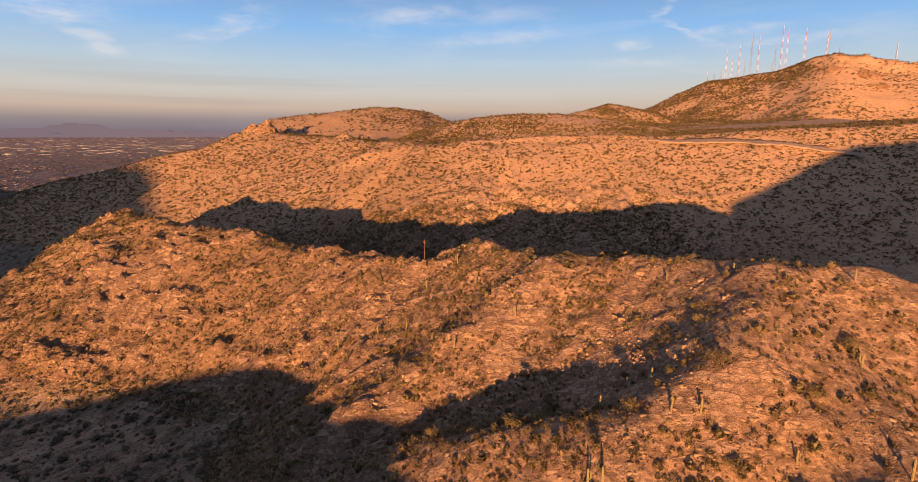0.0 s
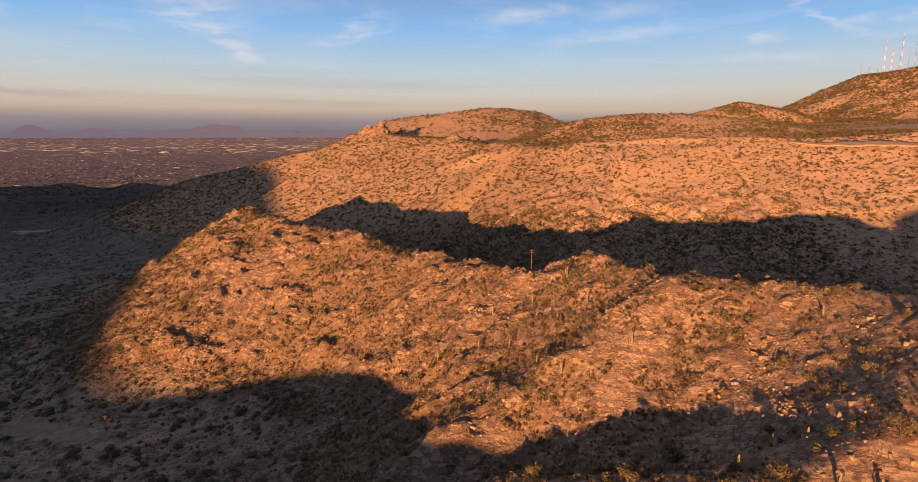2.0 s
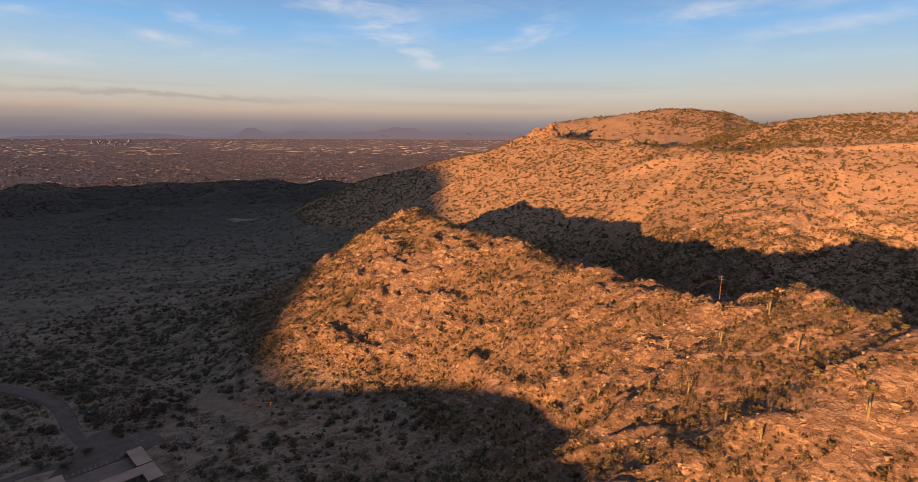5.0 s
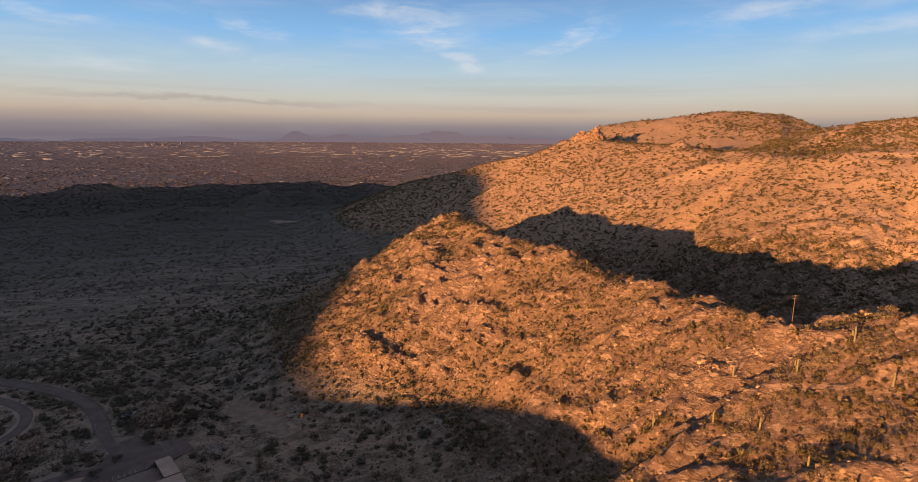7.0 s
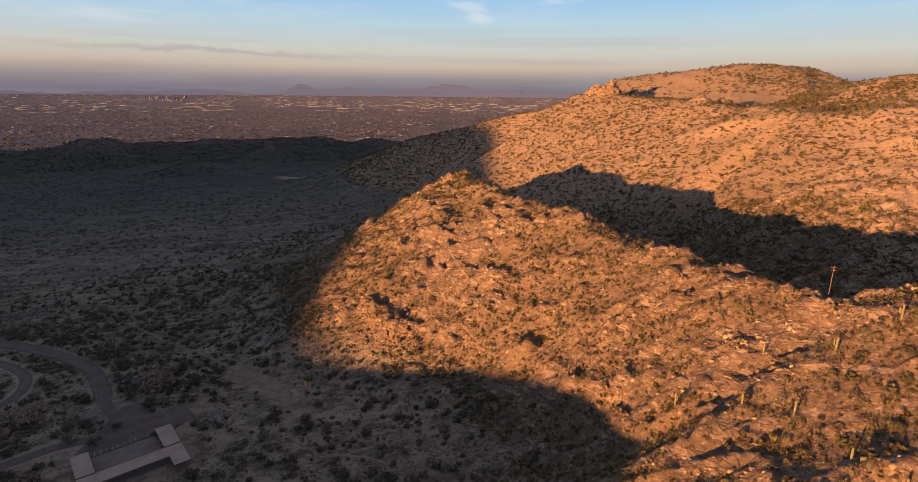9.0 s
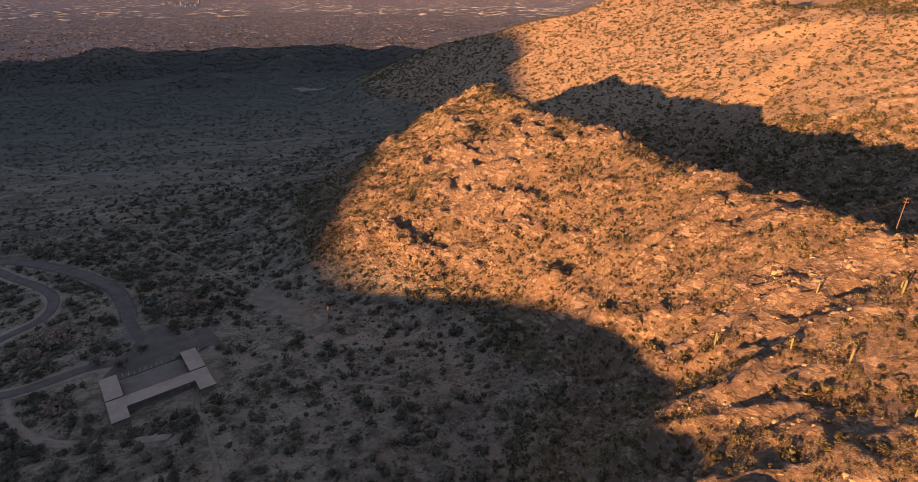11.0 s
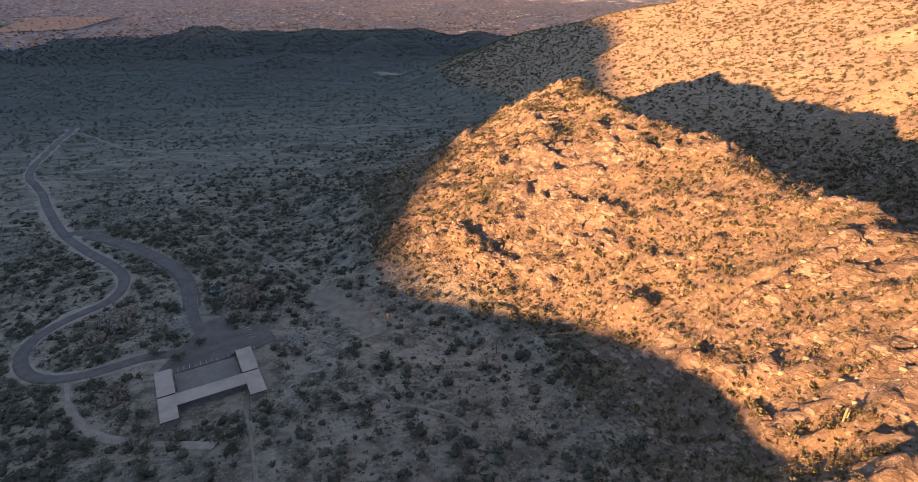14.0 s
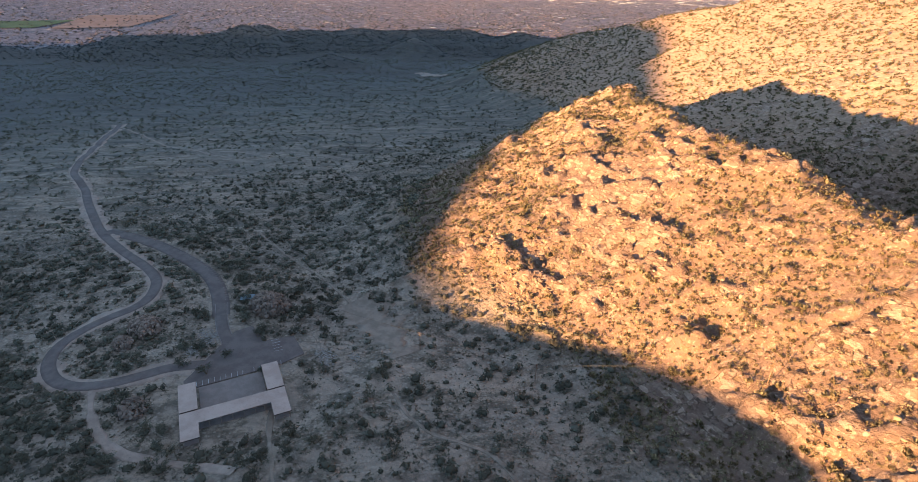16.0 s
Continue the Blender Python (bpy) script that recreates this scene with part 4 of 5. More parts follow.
strip("road_shoulder", MAIN_ROAD[:-1], 13.0, 0.14, DIRT, "pale gravel shoulder of a winding park road", "shoulder", 0.45)
strip("road", MAIN_ROAD, 7.2, 0.24, ASPHALT, "winding two lane asphalt park road", "road", bed=13.0)
strip("side_road", SIDE_ROAD[:8], 10.5, 0.22, ASPHALT, "wide asphalt drive with stalls along its edge", "road")
strip("side_road", SIDE_ROAD[6:], 7.4, 0.25, ASPHALT, "asphalt drive narrowing towards a car park", "road")
strip("trail", TRAIL, 4.2, 0.10, DIRT, "pale dirt footpath between bushes", "path", 0.35)
strip("trail", TRACK, 2.2, 0.10, TRODDEN, "narrow pale dirt track over open gravel", "path", 0.4)
strip("trail", SPUR_PATH, 1.7, 0.10, TRODDEN, "worn footpath along a low gravel spur", "path", 0.4)
strip("side_track", FORK, 3.6, 0.12, TRODDEN, "pale dirt track on the scrub plain", "path", 0.3)
strip("wash", WASH[3:], 23, 0.10, TRODDEN, "bare pale dirt clearing", "clearing", 0.75)
strip("footpath", WASH[:4], 1.7, 0.10, TRODDEN, "narrow pale dirt path", "path", 0.4)
strip("dirt_lot", [(-1190, 998), (-1155, 990), (-1110, 985), (-1075, 1000)], 34, 0.3, DIRT, "pale bare gravel lot on the dark plain", "clearing", 0.5)
strip("ridge_road", RIDGE_ROAD, 20, 0.5, DIRT, "pale graded road cut along a far hillside", "road", 0.5)

for edge in (-3.4, 3.4):
    strip("edge_line", SIDE_ROAD[6:], 0.2, 0.28, FADED, "worn white edge line of a drive", "road marking", 0.0, edge, 7.4)

# car park in front of the shelter
PAVED = 13.75
lot = tagged(new("pavement", None), "asphalt car park with faded white stall lines", "car park", kind="structure")


def slab(outline, z0, z1):
    bm = bmesh.new()
    ring = [bm.verts.new((x, y, z1)) for x, y in outline]
    face = bm.faces.new(ring)
    if face.normal.z < 0:
        face.normal_flip()
    ext = bmesh.ops.extrude_face_region(bm, geom=[face])
    bmesh.ops.translate(bm, verts=[v for v in ext["geom"] if isinstance(v, bmesh.types.BMVert)], vec=(0, 0, z0 - z1))
    bmesh.ops.recalc_face_normals(bm, faces=bm.faces)
    return bm


part("asphalt", slab([plan(*p) for p in ((2, -1.5), (2, -9), (14, -24), (30, -44), (40, -46), (44, -28), (60, -26), (62, -7), (48, -3))], PAVED - 0.8, PAVED + 0.02), ASPHALT, lot)
for k in range(17):
    s = 5 + k * 2.75
    if 30 < s < 35:
        continue
    bm = bmesh.new()
    a, b = plan(s, -2.4), plan(s + 0.3, -6.0)
    rod(bm, (*a, PAVED + 0.03), (*b, PAVED + 0.03), 0.07, None, 4)
    part("stall_line", bm, WHITE, lot)
for k in range(5):  # stalls at the far end
    bm = bmesh.new()
    q = -15.5 - k * 2.7
    rod(bm, (*plan(47.5, q), PAVED + 0.03), (*plan(52.0, q), PAVED + 0.03), 0.07, None, 4)
    part("stall_line", bm, WHITE, lot)
drive = smooth_line(SIDE_ROAD[1:7], 3.0)
for (ax, ay), (bx, by) in zip(drive[:-1], drive[1:]):  # stalls along the drive
    d = np.array([by - ay, ax - bx]) / -math.hypot(bx - ax, by - ay)
    ends = [(ax + d[0] * o, ay + d[1] * o, max(height_at(ax + d[0] * q, ay + d[1] * q) for q in (-5, 0, 2, 5)) + 0.32) for o in (2.6, 4.9)]
    part("stall_line", rod(bmesh.new(), ends[0], ends[1], 0.07, None, 4), FADED, lot)
part("court", slab([plan(*p) for p in ((8.6, -1), (38.8, -1), (38.8, 21), (8.6, 21))], PAVED - 0.8, PAVED + 0.12), CONCRETE, lot, "grey concrete court")
kerb = bmesh.new()
for a, b in (((2, -1.4), (48, -2.8)),):
    rod(kerb, (*plan(*a), PAVED + 0.08), (*plan(*b), PAVED + 0.08), 0.16, None, 4)
part("kerb", kerb, CONCRETE, lot)

# picnic shelter: thin flat roofs on posts round the court
shelter = thing("picnic_shelter", "long picnic shelter with flat tan roofs on posts round a court", "shelter", (*CORNER, PAVED), math.atan2(AXIS[1], AXIS[0]))
EAVE = 4.3


def local(outline, z0, z1):
    """Outline in (along, across), turned into the shelter's own axes."""
    return slab([(s, -q) for s, q in outline], z0, z1)


roofs = {
    "roof": (((0, 0), (8, 0), (8, 20.6), (0, 20.6)), 0.25),
    "roof_east": (((39, 0), (47, 0), (47, 20.6), (39, 20.6)), 0.25),
    "roof_long": (((0, 21.2), (47, 21.2), (47, 39.4), (39.2, 39.4), (39.2, 30), (7.8, 30), (7.8, 39.4), (0, 39.4)), 0.0),
}
for key, (outline, up) in roofs.items():
    top = part("roof", local(outline, EAVE + up, EAVE + up + 0.32), ROOFING, shelter, "flat tan roof")
    cx, cy = sum(p[0] for p in outline) / len(outline), sum(p[1] for p in outline) / len(outline)
    part("fascia", local([(cx + (a - cx) * 1.006, cy + (b - cy) * 1.006) for a, b in outline], EAVE + up - 0.25, EAVE + up + 0.2), FASCIA, top, "dark brown fascia")
for s in (0.7, 4, 7.3, 12, 17, 22, 27, 32, 36, 39.7, 43, 46.3):
    for q in (22, 29.3):
        part("post", box(bmesh.new(), (s - 0.15, -q - 0.15, -0.3), (s + 0.15, -q + 0.15, EAVE)), MASONRY, shelter)
for s in (0.7, 7.3, 39.7, 46.3):
    for q in (0.7, 7, 13.5, 20, 34, 38.7):
        part("post", box(bmesh.new(), (s - 0.15, -q - 0.15, -0.3), (s + 0.15, -q + 0.15, EAVE)), MASONRY, shelter)
part("end_wall", box(bmesh.new(), (1.2, -19, -0.3), (6.6, -8, EAVE)), MASONRY, shelter, "tan block wall under the roof")
part("end_wall", box(bmesh.new(), (40.4, -19, -0.3), (45.8, -8, EAVE)), MASONRY, shelter, "tan block wall under the roof")
part("floor_slab", local(((1, 21), (46, 21), (46, 37.5), (40, 37.5), (40, 29), (7, 29), (7, 37.5), (1, 37.5)), -0.5, -0.2), CONCRETE, shelter, "grey concrete floor")


def shed():
    x, y = -397.5, 239.5
    z = height_at(x, y)
    c = thing("shed", "small block shed under a pale blue sloping metal roof", "shed", (x, y, z), 1.0)
    part("wall", box(bmesh.new(), (-3.6, -1.7, -0.5), (3.6, 1.7, 2.1)), MASONRY, c)
    bm = box(bmesh.new(), (-4.4, -2.4, 2.1), (4.4, 2.4, 2.25))
    for v in bm.verts:
        v.co.z += 0.7 if v.co.y > 0 else 0
    part("roof", bm, BLUE, c, "pale blue metal roof")
    part("door", box(bmesh.new(), (-0.5, -1.76, 0), (0.5, -1.7, 2.0)), FASCIA, c)


shed()

CREST_ROCK = by_island("red_brown_rock", (0.20, 0.128, 0.088), (0.36, 0.245, 0.168))
GREY_STONE = by_island("grey_rubble", (0.20, 0.18, 0.16), (0.42, 0.385, 0.345))

# broken stone laid out beside the car park
for k, (x, y, r) in enumerate(((-371, 205, 7.5), (-311, 247, 7.0), (-362, 193, 4.5), (-300, 258, 4.0))):
    near = np.random.RandomState(60 + k)
    n = int(r * r * 4)
    a, d = near.uniform(0, 6.283, n), r * near.uniform(0, 1, n) ** 0.6
    px, py = x + d * np.cos(a) * 1.3, y + d * np.sin(a) * 0.7
    scatter("rubble", ledges, np.stack([px, py, ground_at(px, py)], 1), near.uniform(0.25, 0.8, n), near.uniform(0.6, 1.2, n), GREY_STONE, "patch of pale broken stone beside the car park", "rubble", 60 + k, 0.1)


def rock_mound(x, y, r, h, seed, material, label, group, sizes=(0.5, 1.7), count=1.3, core=True, sink=-0.1):
    """Piled boulders over a rounded core, following the ground."""
    rnd = np.random.RandomState(seed)
    bm = bmesh.new()
    for k in range(int(r * r * count)):
        a, d = rnd.uniform(0, 6.283), r * rnd.uniform(0, 1) ** 0.6
        s = rnd.uniform(*sizes)
        top = h * math.sqrt(max(0, 1 - (d / r) ** 2)) if core else 0
        px, py = x + d * math.cos(a), y + d * math.sin(a) * 0.75
        m = Matrix.Translation((px, py, height_at(px, py) + top - s * sink)) @ Euler((rnd.uniform(-0.5, 0.5), rnd.uniform(-0.5, 0.5), rnd.uniform(0, 3))).to_matrix().to_4x4() @ Matrix.Diagonal((s * 1.1, s * 0.55, s * (1.15 if core else 0.6), 1))
        got = bmesh.ops.create_icosphere(bm, subdivisions=1, radius=1, matrix=m)
        for v in got["verts"]:
            v.co += Vector(rnd.uniform(-0.26, 0.26, 3)) * s
    if core:
        bmesh.ops.create_icosphere(bm, subdivisions=3, radius=1, matrix=Matrix.Translation((x, y, height_at(x, y) - 0.6)) @ Matrix.Diagonal((r * 0.85, r * 0.64, h * 0.85, 1)))
    if core:
        tagged(part("rock_outcrop", bm, material), label, "rocks", group)
    else:
        tagged(part("rock_outcrop", bm, material), label, "rocks", kind="stuff")


RUST = by_island("rust_stone", (0.095, 0.073, 0.057), (0.34, 0.265, 0.205))
for k, (x, y, r, h) in enumerate(((-378, 246, 16, 9.5), (-404, 181, 12, 6.0), (-396, 167, 7, 3.6), (-334, 157, 8, 4.0))):
    rock_mound(x, y, r, h, k + 1, RUST, "brown outcrop of piled boulders beside a car park", "outcrops beside the car park", (0.5, 1.4), 2.6)
for k, (x, y, r, lo, hi) in enumerate(((-22, 358, 7, 1.6, 4.2), (-346, 562, 12, 1.0, 2.4), (-264, 352, 15, 1.2, 3.0), (-171, 362, 9, 1.0, 3.0), (-277, 407, 7, 1.0, 2.4), (-384, 1044, 22, 2.5, 7.0), (26, 287, 9, 0.9, 2.6), (60, 178, 8, 0.8, 2.2), (951, 1462, 20, 3, 8), (1019, 1428, 26, 3, 9), (1003, 1360, 18, 3, 7), (-353, 1022, 15, 3, 8), (-288, 357, 13, 1.0, 2.8), (-267, 373, 13, 0.8, 2.4), (-300, 372, 10, 0.8, 2.4), (-185, 403, 7, 0.8, 2.4), (-238, 401, 6, 0.8, 2.2), (-150, 388, 7, 0.8, 2.2))):
    rock_mound(x, y, r, 0, 20 + k, CREST_ROCK if y > 900 else GROUND, "tan outcrop of angular boulders on a hillside", "outcrops on the hills", (lo, hi), 0.3, False, 0.4)


# upright fins of rock round the largest outcrop
fins = np.random.RandomState(83)
fx = np.concatenate([fins.normal(-303, 7, 30), fins.normal(-286, 8, 26)])
fy = np.concatenate([fins.normal(366, 6, 30), fins.normal(380, 4, 26)])
scatter("rock_fin", ledges, np.stack([fx, fy, ground_at(fx, fy)], 1), fins.uniform(1.0, 2.8, len(fx)), fins.uniform(0.6, 1.2, len(fx)), GROUND, "jutting fins of tan rock on an outcrop", "rocks", 83, 0.3, radians(35))
# smaller outcrops strewn over the nearer hills
strewn = np.random.RandomState(31)
cx, cy = strewn.uniform(-420, 150, 4000), strewn.uniform(190, 540, 4000)
good = on_hill(cx, cy) & (rocky(cx, cy) > 0.55) & (ground_at(cx, cy) > 34)
for k, (x, y) in enumerate(zip(cx[good][:64], cy[good][:64])):
    rock_mound(x, y, strewn.uniform(3.5, 8), 0, 300 + k, GROUND, "tan outcrop of angular boulders on a hillside", "outcrops on the hills", (0.6, strewn.uniform(1.4, 2.8)), 0.45, False, 0.35)


# ---- saguaros ----
def saguaro(x, y, height, arms, seed, dead=False):
    rnd = random.Random(seed)
    c = thing("saguaro", "tall ribbed green saguaro cactus with upright arms" if arms else "single ribbed green saguaro column", "cactus", (x, y, height_at(x, y) - 0.2), rnd.uniform(0, 6.28), "saguaros on the hillside")
    r = 0.25 + 0.012 * height

    def column(path, r0):
        bm = bmesh.new()
        rings = []
        for k, (p, w) in enumerate(path):
            ring = []
            for j in range(16):
                a = j * math.pi / 8
                rr = r0 * w * (1.0 if j % 2 else 0.8)
                ring.append(bm.verts.new((p[0] + rr * math.cos(a), p[1] + rr * math.sin(a), p[2])))
            rings.append(ring)
        for lo, hi in zip(rings[:-1], rings[1:]):
            for j in range(16):
                bm.faces.new((lo[j], lo[(j + 1) % 16], hi[(j + 1) % 16], hi[j]))
        bm.faces.new(rings[-1])
        return bm

    lean = rnd.uniform(-0.02, 0.02)
    part("trunk", column([((lean * z * height, 0, z * height), w) for z, w in ((0, 0.8), (0.15, 0.95), (0.5, 1.1), (0.85, 1.0), (0.95, 0.75), (1.0, 0.25))], r), CACTUS, c)
    for k in range(arms):
        a, z0, out, up = rnd.uniform(0, 6.28), height * rnd.uniform(0.35, 0.55), rnd.uniform(0.7, 1.1), height * rnd.uniform(0.2, 0.42)
        bm = bmesh.new()
        ca, sa = math.cos(a), math.sin(a)
        pts = [(0, z0), (out * 0.6, z0 + 0.08), (out, z0 + 0.45), (out, z0 + up), (out * 0.99, z0 + up + 0.25)]
        for (d0, h0), (d1, h1), (w0, w1) in zip(pts[:-1], pts[1:], ((0.6, 0.7), (0.7, 0.75), (0.75, 0.7), (0.7, 0.2))):
            rod(bm, (d0 * ca, d0 * sa, h0), (d1 * ca, d1 * sa, h1), r * w0, r * w1, 9)
        part("arm", bm, CACTUS, c)


SAGUAROS = [(-1, 342, 7, 2), (-20, 329, 7, 1), (10, 314, 6, 0), (-30, 299, 6, 1), (-14, 274, 5, 0), (-2, 262, 6, 0), (29, 270, 7, 1), (-47, 303, 5, 0), (53, 190, 6, 1), (71, 169, 6, 3), (80, 167, 6, 2), (66, 201, 5, 0), (58, 213, 6, 1),
            (40, 152, 8, 1), (44, 150, 9, 0), (73, 194, 5, 0), (144, 184, 6, 2), (103, 151, 5, 1), (127, 138, 7, 2), (103, 264, 5, 0), (126, 245, 4, 0), (166, 223, 6, 0), (-72, 310, 6, 1), (-44, 335, 5, 0)]
for k, (x, y, h, arms) in enumerate(SAGUAROS):
    saguaro(x, y, h, arms, 40 + k)


# ---- small trees ----
def palo_verde(x, y, height, seed):
    rnd = random.Random(seed)
    t = thing("palo_verde", "small olive green palo verde tree with several stems", "tree", (x, y, height_at(x, y) - 0.15), 0, "small trees on the slopes")
    bm = bmesh.new()
    tips = []
    for k in range(5):
        a, out = rnd.uniform(0, 6.28), rnd.uniform(0.25, 0.6) * height
        mid = (out * 0.35 * math.cos(a), out * 0.35 * math.sin(a), height * 0.35)
        tip = (out * math.cos(a), out * math.sin(a), height * rnd.uniform(0.6, 0.85))
        rod(bm, (0, 0, 0), mid, 0.13, 0.09, 6)
        rod(bm, mid, tip, 0.09, 0.03, 6)
        tips.append(tip)
        for j in range(2):
            b = (tip[0] + rnd.uniform(-1, 1) * 0.3 * height, tip[1] + rnd.uniform(-1, 1) * 0.3 * height, tip[2] + rnd.uniform(-0.05, 0.2) * height)
            rod(bm, mid, b, 0.05, 0.02, 5)
            tips.append(b)
    part("trunk", bm, BARK, t)
    vs = []
    for tip in tips:
        for j in range(34):
            c = Vector((rnd.gauss(0, 1), rnd.gauss(0, 1), rnd.gauss(0, 0.7))) * 0.17 * height + Vector(tip)
            vs += [c + Vector((rnd.gauss(0, 1), rnd.gauss(0, 1), rnd.gauss(0, 1))) * 0.27 for _ in range(3)]
    crown = new("crown", raw_mesh("crown", np.array([v[:] for v in vs]), np.arange(len(vs)).reshape(-1, 3)))
    # crowns in the valley take the copy with shade in its colour
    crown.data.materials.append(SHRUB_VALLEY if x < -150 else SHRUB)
    crown.parent = t


TREES = [(44, 163, 4.5), (91, 182, 5), (146, 190, 5.5), (111, 273, 4), (60, 176, 4), (100, 142, 4.5), (20, 186, 4), (-10, 205, 4), (84, 150, 4), (120, 170, 4), (-345, 205, 5), (-338, 193, 5), (-352, 186, 5), (-322, 216, 4), (-300, 160, 4.5), (-286, 158, 4), (-265, 190, 4), (-268, 205, 4)]
scatter_trees = random.Random(5)
for (ax, ay), (bx, by) in zip(SIDE_ROAD[:-2], SIDE_ROAD[1:-1]):  # a belt of trees on the outer side of the drive
    for k in range(3):
        f, off = scatter_trees.random(), scatter_trees.uniform(10, 20)
        TREES.append((ax + (bx - ax) * f + 0.1 * off, ay + (by - ay) * f + off, scatter_trees.uniform(3.4, 5.5)))
while len(TREES) < 94:
    a, d = scatter_trees.uniform(0, 6.283), scatter_trees.uniform(26, 95)
    x, y = -318 + d * math.cos(a), 205 + d * math.sin(a)
    if clear_of_roads(np.array([x]), np.array([y]))[0]:
        TREES.append((x, y, scatter_trees.uniform(3.2, 5.6)))
for k, (x, y, h) in enumerate(TREES):
    palo_verde(x, y, h, 90 + k)


# ---- power line ----
def power_pole(x, y, height, turn, arms=2):
    p = thing("power_pole", "weathered timber power pole with crossarms and insulators", "pole", (x, y, height_at(x, y) - 0.4), turn, "power poles over the ridge")
    part("mast", rod(bmesh.new(), (0, 0, 0), (0, 0, height + 0.4), 0.2, 0.13, 10), TIMBER, p)
    for k in range(arms):
        z = height - 0.4 - k * 1.4
        arm = part("crossarm", box(bmesh.new(), (-1.1, -0.06, z), (1.1, 0.06, z + 0.14)), TIMBER, p)
        for sx in (-1.0, -0.4, 0.4, 1.0):
            part("insulator", rod(bmesh.new(), (sx, 0, z + 0.16), (sx, 0, z + 0.42), 0.07, 0.05, 8), STEEL, arm)


POLES = [(-355, 262, 11, 0.4), (-281, 288, 11, 0.4), (-219, 312, 11, 0.4), (-130, 345, 11, 0.4), (-24, 372, 18, 0.4), (-8, 402, 18, 0.4)]
for x, y, h, turn in POLES:
    power_pole(x, y, h, turn)


def cable(a, b, sag):
    cu = bpy.data.curves.new("cable", "CURVE")
    cu.dimensions, cu.bevel_depth, cu.bevel_resolution = "3D", 0.025, 1
    sp = cu.splines.new("POLY")
    sp.points.add(16)
    for k in range(17):
        t = k / 16
        q = Vector(a).lerp(Vector(b), t) - Vector((0, 0, sag * 4 * t * (1 - t)))
        sp.points[k].co = (*q, 1)
    cu.materials.append(CABLE)
    tagged(new("power_cable", cu), "thin sagging power cable between timber poles", "cable", "cables of the power line")


for (ax, ay, ah, at), (bx, by, bh, bt) in zip(POLES[:-1], POLES[1:]):
    for off in (-1.0, 0.4, 1.0):
        e0 = (ax + off * math.cos(at), ay + off * math.sin(at), height_at(ax, ay) - 0.4 + ah)
        e1 = (bx + off * math.cos(bt), by + off * math.sin(bt), height_at(bx, by) - 0.4 + bh)
        cable(e0, e1, 1.2)


# ---- summit masts ----
def mast(x, y, height, banded, seed):
    wide = 4.2 if (not banded and 60 < height < 70) else 0.9 + height * 0.028
    label = "tall red and white banded lattice broadcast mast" if banded else "grey steel lattice radio mast"
    m = thing("broadcast_mast", label, "mast", (x, y, height_at(x, y) - 1), seed * 0.7, "masts on the summit")
    bands = 7 if banded else 4
    for k in range(bands):
        bm = bmesh.new()
        z0, z1 = height * k / bands, height * (k + 1) / bands
        w0, w1 = wide * (1 - 0.8 * k / bands), wide * (1 - 0.8 * (k + 1) / bands)
        feet = [(math.cos(a), math.sin(a)) for a in (0.5, 2.6, 4.7)]
        for (cx, cy), (dx, dy) in zip(feet, feet[1:] + feet[:1]):
            rod(bm, (cx * w0, cy * w0, z0), (cx * w1, cy * w1, z1), 0.2, None, 5)
            rod(bm, (cx * w0, cy * w0, z0), (dx * w1, dy * w1, z1), 0.11, None, 4)
            rod(bm, (dx * w0, dy * w0, z0), (cx * (w0 + w1) / 2, cy * (w0 + w1) / 2, (z0 + z1) / 2), 0.11, None, 4)
        part("band", bm, (RED if k % 2 == 0 else WHITE) if banded else STEEL, m)
    part("aerial", rod(bmesh.new(), (0, 0, height), (0, 0, height * 1.12), 0.3, 0.12, 6), WHITE if banded else STEEL, m)


MASTS = [(751, 1734, 34, 0), (768, 1727, 22, 0), (785, 1719, 31, 0), (796, 1714, 80, 1), (810, 1708, 60, 1), (826, 1700, 86, 1), (840, 1693, 48, 0), (853, 1686, 112, 0), (870, 1678, 100, 1),
         (903, 1660, 30, 0), (908, 1658, 66, 0), (921, 1651, 114, 1), (932, 1644, 102, 1), (969, 1622, 84, 1), (1014, 1595, 55, 1), (1018, 1593, 72, 0), (1039, 1579, 21, 0), (1141, 1506, 48, 0)]
for k, (x, y, h, banded) in enumerate(MASTS):
    mast(x, y, h, banded, k)

# ---- the town on the plain ----
def shrink(r):
    """How much smaller things stand where the plain is drawn together towards the horizon."""
    far = np.clip((r - 2500) / 2350, 0, 1) ** 0.8
    return np.clip(r * (0.1 + (0.0102 - 0.1) * far) / 261, 0.12, 1)


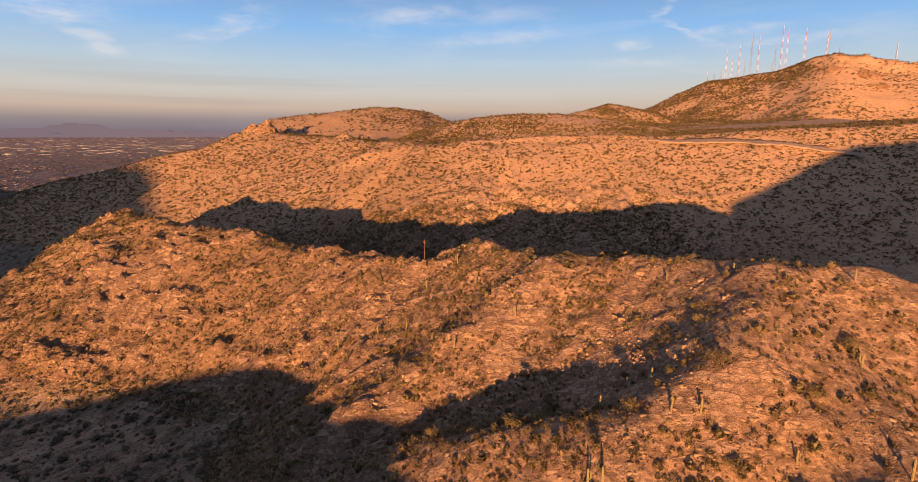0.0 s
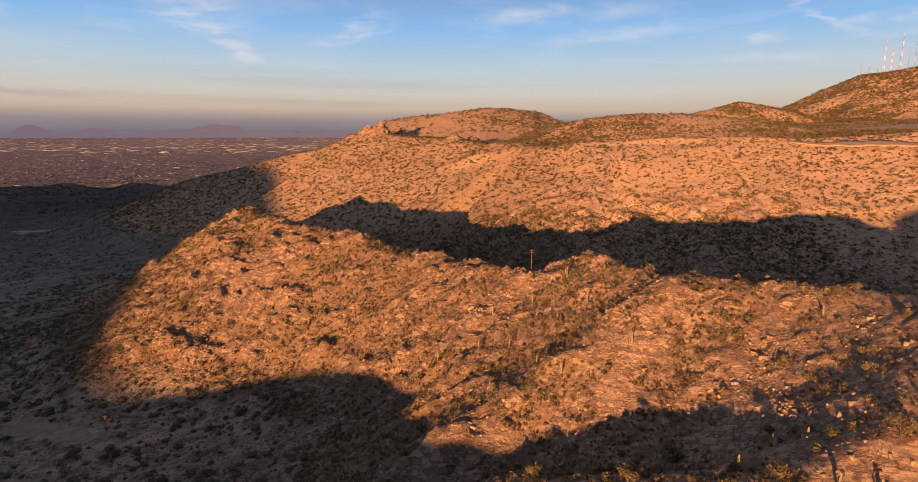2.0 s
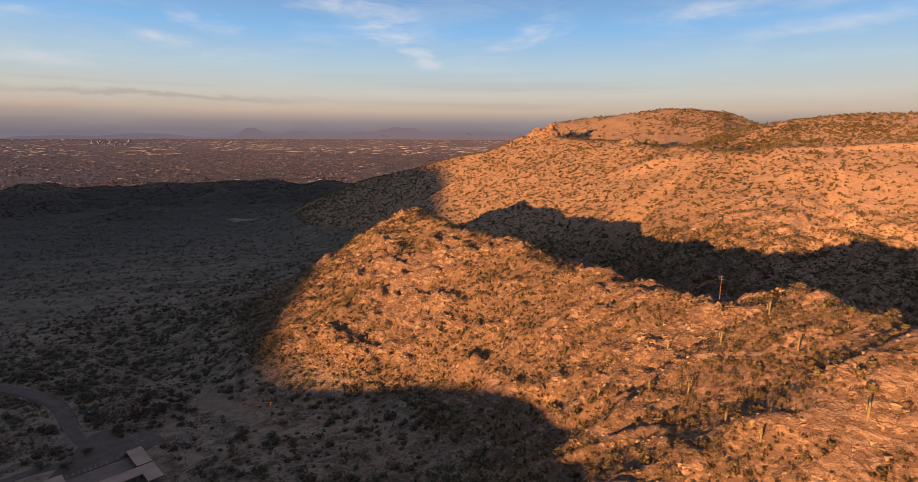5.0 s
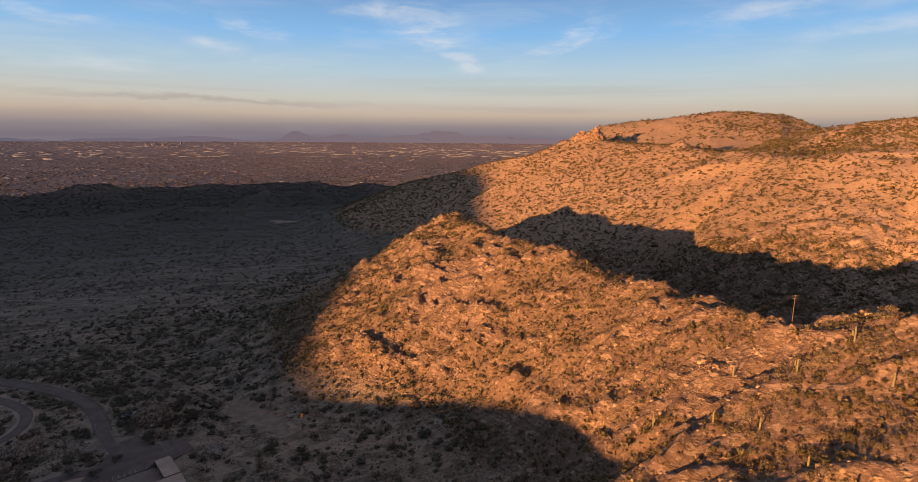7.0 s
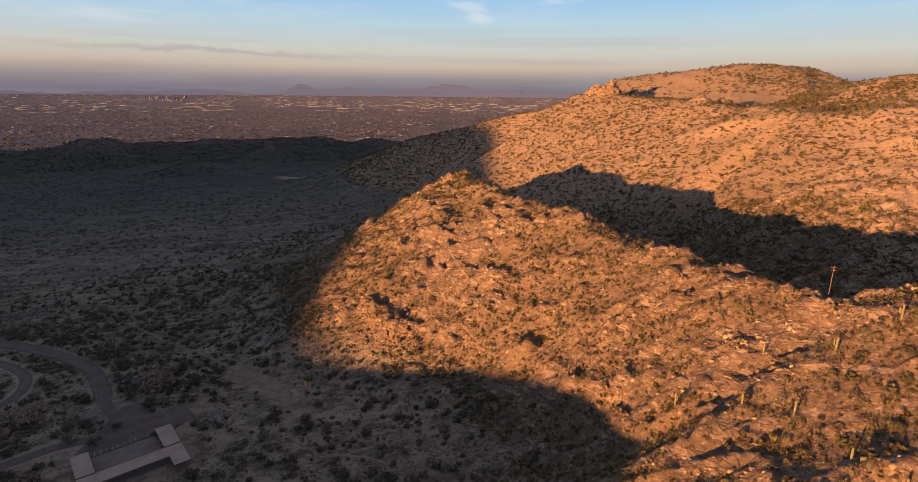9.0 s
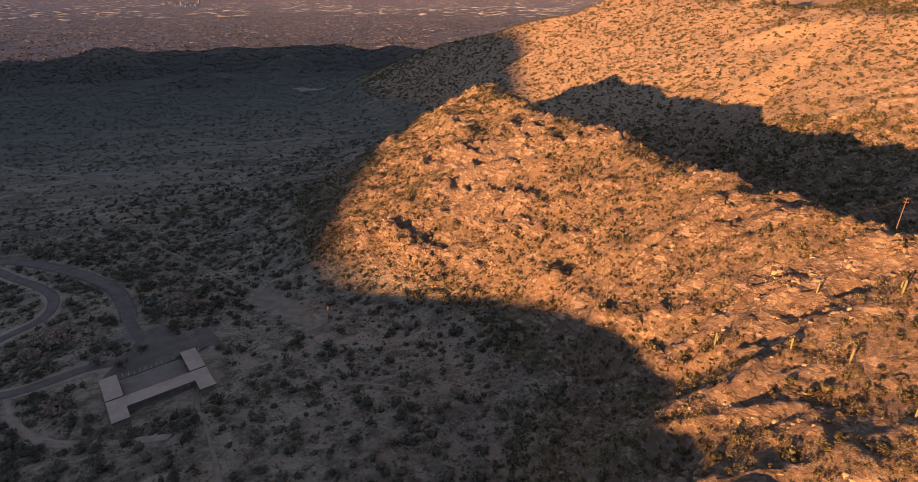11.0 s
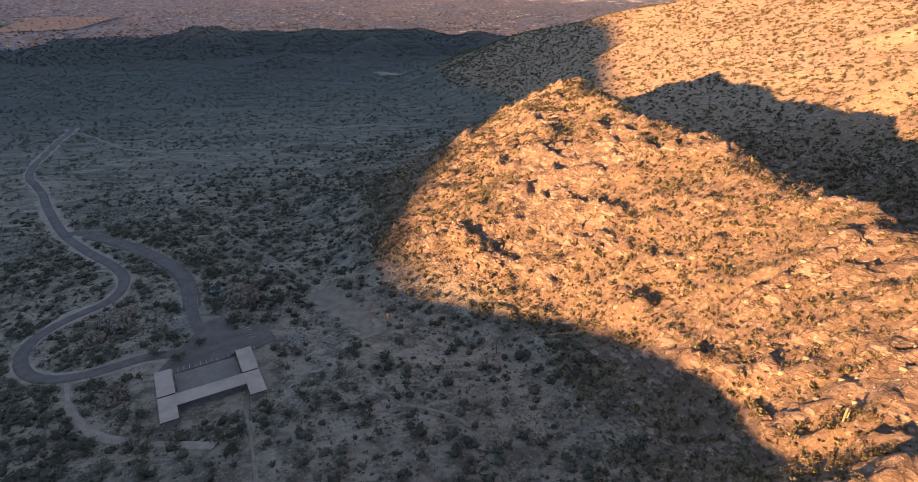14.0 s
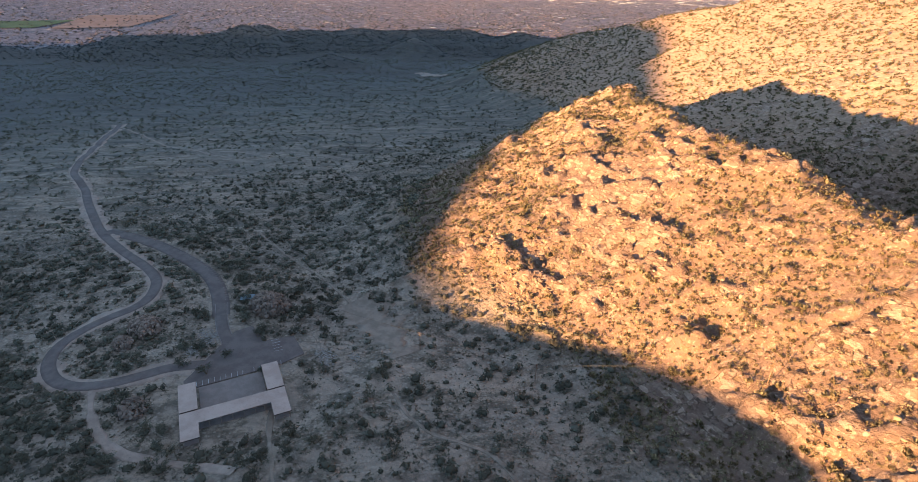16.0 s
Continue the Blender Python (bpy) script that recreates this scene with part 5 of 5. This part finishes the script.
def town(name, count, seed, sizes, heights, stretch, material, label, category, r0=2250, r1=4840, bias=1.0):
    rnd = np.random.RandomState(seed)
    r = r0 + (r1 - r0) * rnd.uniform(0, 1, count) ** bias
    a = np.radians(rnd.uniform(-5, 92, count))
    x, y = -40 - r * np.sin(a), 80 + r * np.cos(a)
    k = shrink(r)
    street = fractal(x, y, 260, 3, seed + 3) > -0.45
    x, y, k, r, a = x[street], y[street], k[street], r[street], a[street]
    n = len(x)
    w = rnd.uniform(*sizes, n) * k
    d = w * rnd.uniform(*stretch, n)
    h = rnd.uniform(*heights, n) * k
    z = ground_at(x, y) + 0.4
    cube = np.array([(i, j, l) for l in (-0.2, 1) for j in (-0.5, 0.5) for i in (-0.5, 0.5)])
    quads = np.array([(4, 5, 7, 6), (0, 1, 5, 4), (2, 6, 7, 3), (0, 4, 6, 2), (1, 3, 7, 5)])
    turn = np.radians(12 + 90 * rnd.randint(0, 2, n))
    if stretch[1] < 0.6:  # long halls lie along the main roads, which run across the view
        turn = a + rnd.uniform(-0.15, 0.15, n)
    c, s = np.cos(turn)[:, None], np.sin(turn)[:, None]
    vx, vy = cube[:, 0] * w[:, None], cube[:, 1] * d[:, None]
    v = np.stack([vx * c - vy * s + x[:, None], vx * s + vy * c + y[:, None], cube[:, 2] * h[:, None] + z[:, None]], -1)
    f = quads[None] + (np.arange(n) * 8)[:, None, None]
    ob = tagged(new(name, raw_mesh(name, v.reshape(-1, 3), f.reshape(-1, 4))), label, category, kind="stuff")
    ob.data.materials.append(material)


ROOFS = by_island("house_roofs", (0.06, 0.045, 0.042), (0.40, 0.30, 0.25))
PALE = by_island("pale_roofs", (0.22, 0.235, 0.27), (0.46, 0.50, 0.58))
town("house", 15000, 1, (4, 10), (1.0, 2.0), (0.5, 1.4), ROOFS, "low tan and brown houses across the city plain", "houses", 2250, 4600, 1.25)
town("warehouse", 3000, 2, (8, 32), (0.9, 1.8), (0.12, 0.4), PALE, "long flat white roofed warehouses", "warehouses", 2700, 4840, 0.6)
town("depot", 2600, 5, (30, 170), (1.2, 2.6), (0.08, 0.25), PALE, "long pale roofs of far depots and halls", "depots", 4000, 4835, 0.7)
rnd = np.random.RandomState(77)
r, a = 2250 + 2100 * rnd.uniform(0, 1, 10000), np.radians(rnd.uniform(-5, 92, 10000))
x, y = -40 - r * np.sin(a), 80 + r * np.cos(a)
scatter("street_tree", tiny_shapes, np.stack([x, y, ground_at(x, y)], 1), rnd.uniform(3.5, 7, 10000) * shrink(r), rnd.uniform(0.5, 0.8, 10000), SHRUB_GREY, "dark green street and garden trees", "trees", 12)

# blue-grey of the far evening haze put into the tower colour
TOWER = worn("hazy_tower_wall", (0.13, 0.14, 0.17), (0.18, 0.185, 0.22), 6, 0.8)
# towers of the city centre
for k in range(16):
    a, r = radians(rnd.uniform(59.0, 62.0)), rnd.uniform(4500, 4700)
    w, h = rnd.uniform(5, 11), rnd.uniform(4, 13)
    x, y = -40 - r * math.sin(a), 80 + r * math.cos(a)
    b = thing("office_tower", "hazy pale office tower in the far city centre", "building", (x, y, height_at(x, y)), 0.2, "towers of the city centre")
    part("wall", box(bmesh.new(), (-w / 2, -w / 2, -2), (w / 2, w / 2, h)), TOWER, b)
    part("roof", box(bmesh.new(), (-w / 3, -w / 3, h), (w / 3, w / 3, h + 1.2)), TOWER, b)


# fields beside the town
def field(name, outline, material, label):
    n = 24
    u, v = np.meshgrid(np.linspace(0, 1, n), np.linspace(0, 1, n))
    p = [np.array(q, float) for q in outline]
    xy = (p[0] * (1 - u)[..., None] + p[1] * u[..., None]) * (1 - v)[..., None] + (p[3] * (1 - u)[..., None] + p[2] * u[..., None]) * v[..., None]
    z = ground_at(xy[..., 0], xy[..., 1]) + 2.5
    ob = tagged(new(name, raw_mesh(name, np.concatenate([xy, z[..., None]], -1).reshape(-1, 3), grid_faces(n, n))), label, "field", kind="structure")
    ob.data.materials.append(material)


field("field_1", ((-2950, 480), (-2900, 760), (-3230, 1040), (-3330, 700)), worn("ploughed_soil", (0.24, 0.16, 0.12), (0.29, 0.20, 0.15), 80, 0.95), "bare ploughed brown field")
field("field_2", ((-3060, 200), (-3000, 440), (-3180, 620), (-3260, 260)), worn("green_crop", (0.07, 0.11, 0.045), (0.09, 0.13, 0.06), 80, 0.95), "green irrigated crop field")

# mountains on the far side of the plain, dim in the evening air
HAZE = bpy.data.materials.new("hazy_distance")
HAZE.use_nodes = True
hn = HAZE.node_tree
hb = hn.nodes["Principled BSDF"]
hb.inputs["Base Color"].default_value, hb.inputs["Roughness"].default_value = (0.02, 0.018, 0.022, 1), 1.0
# the haze is a constant faint emission on a near-black surface
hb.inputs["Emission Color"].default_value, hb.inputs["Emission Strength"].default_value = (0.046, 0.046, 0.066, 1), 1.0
for k, (r, tall, seed) in enumerate(((4870, 70, 41), (4842, 50, 43))):
    a = np.radians(np.linspace(-30, 110, 700))
    h = tall * np.maximum(0.12, 0.45 + 0.55 * fractal(a * 1000, a * 0, 300, 6, seed, 0.55)) * (0.75 + 0.25 * fractal(a * 1000, a * 0 + 5, 60, 4, seed + 7, 0.6, True))
    if k == 0:  # single peaks: bearing to the left, height, half width in degrees
        for bearing, peak, wide in ((49, 62, 1.2), (47, 40, 3.5), (44.3, 48, 1.3), (38, 34, 2.5), (34.3, 60, 1.5), (31, 38, 2.5), (57, 30, 4), (27, 28, 3)):
            h = h + peak * np.exp(-((np.degrees(a) - bearing) / wide) ** 2)
    x, y = -40 - r * np.sin(a), 80 + r * np.cos(a)
    base = 201 - r * 0.0122
    v = np.stack([np.stack([x, y, np.full_like(x, base - 40)], 1), np.stack([x, y, base + h], 1)], 0).reshape(-1, 3)
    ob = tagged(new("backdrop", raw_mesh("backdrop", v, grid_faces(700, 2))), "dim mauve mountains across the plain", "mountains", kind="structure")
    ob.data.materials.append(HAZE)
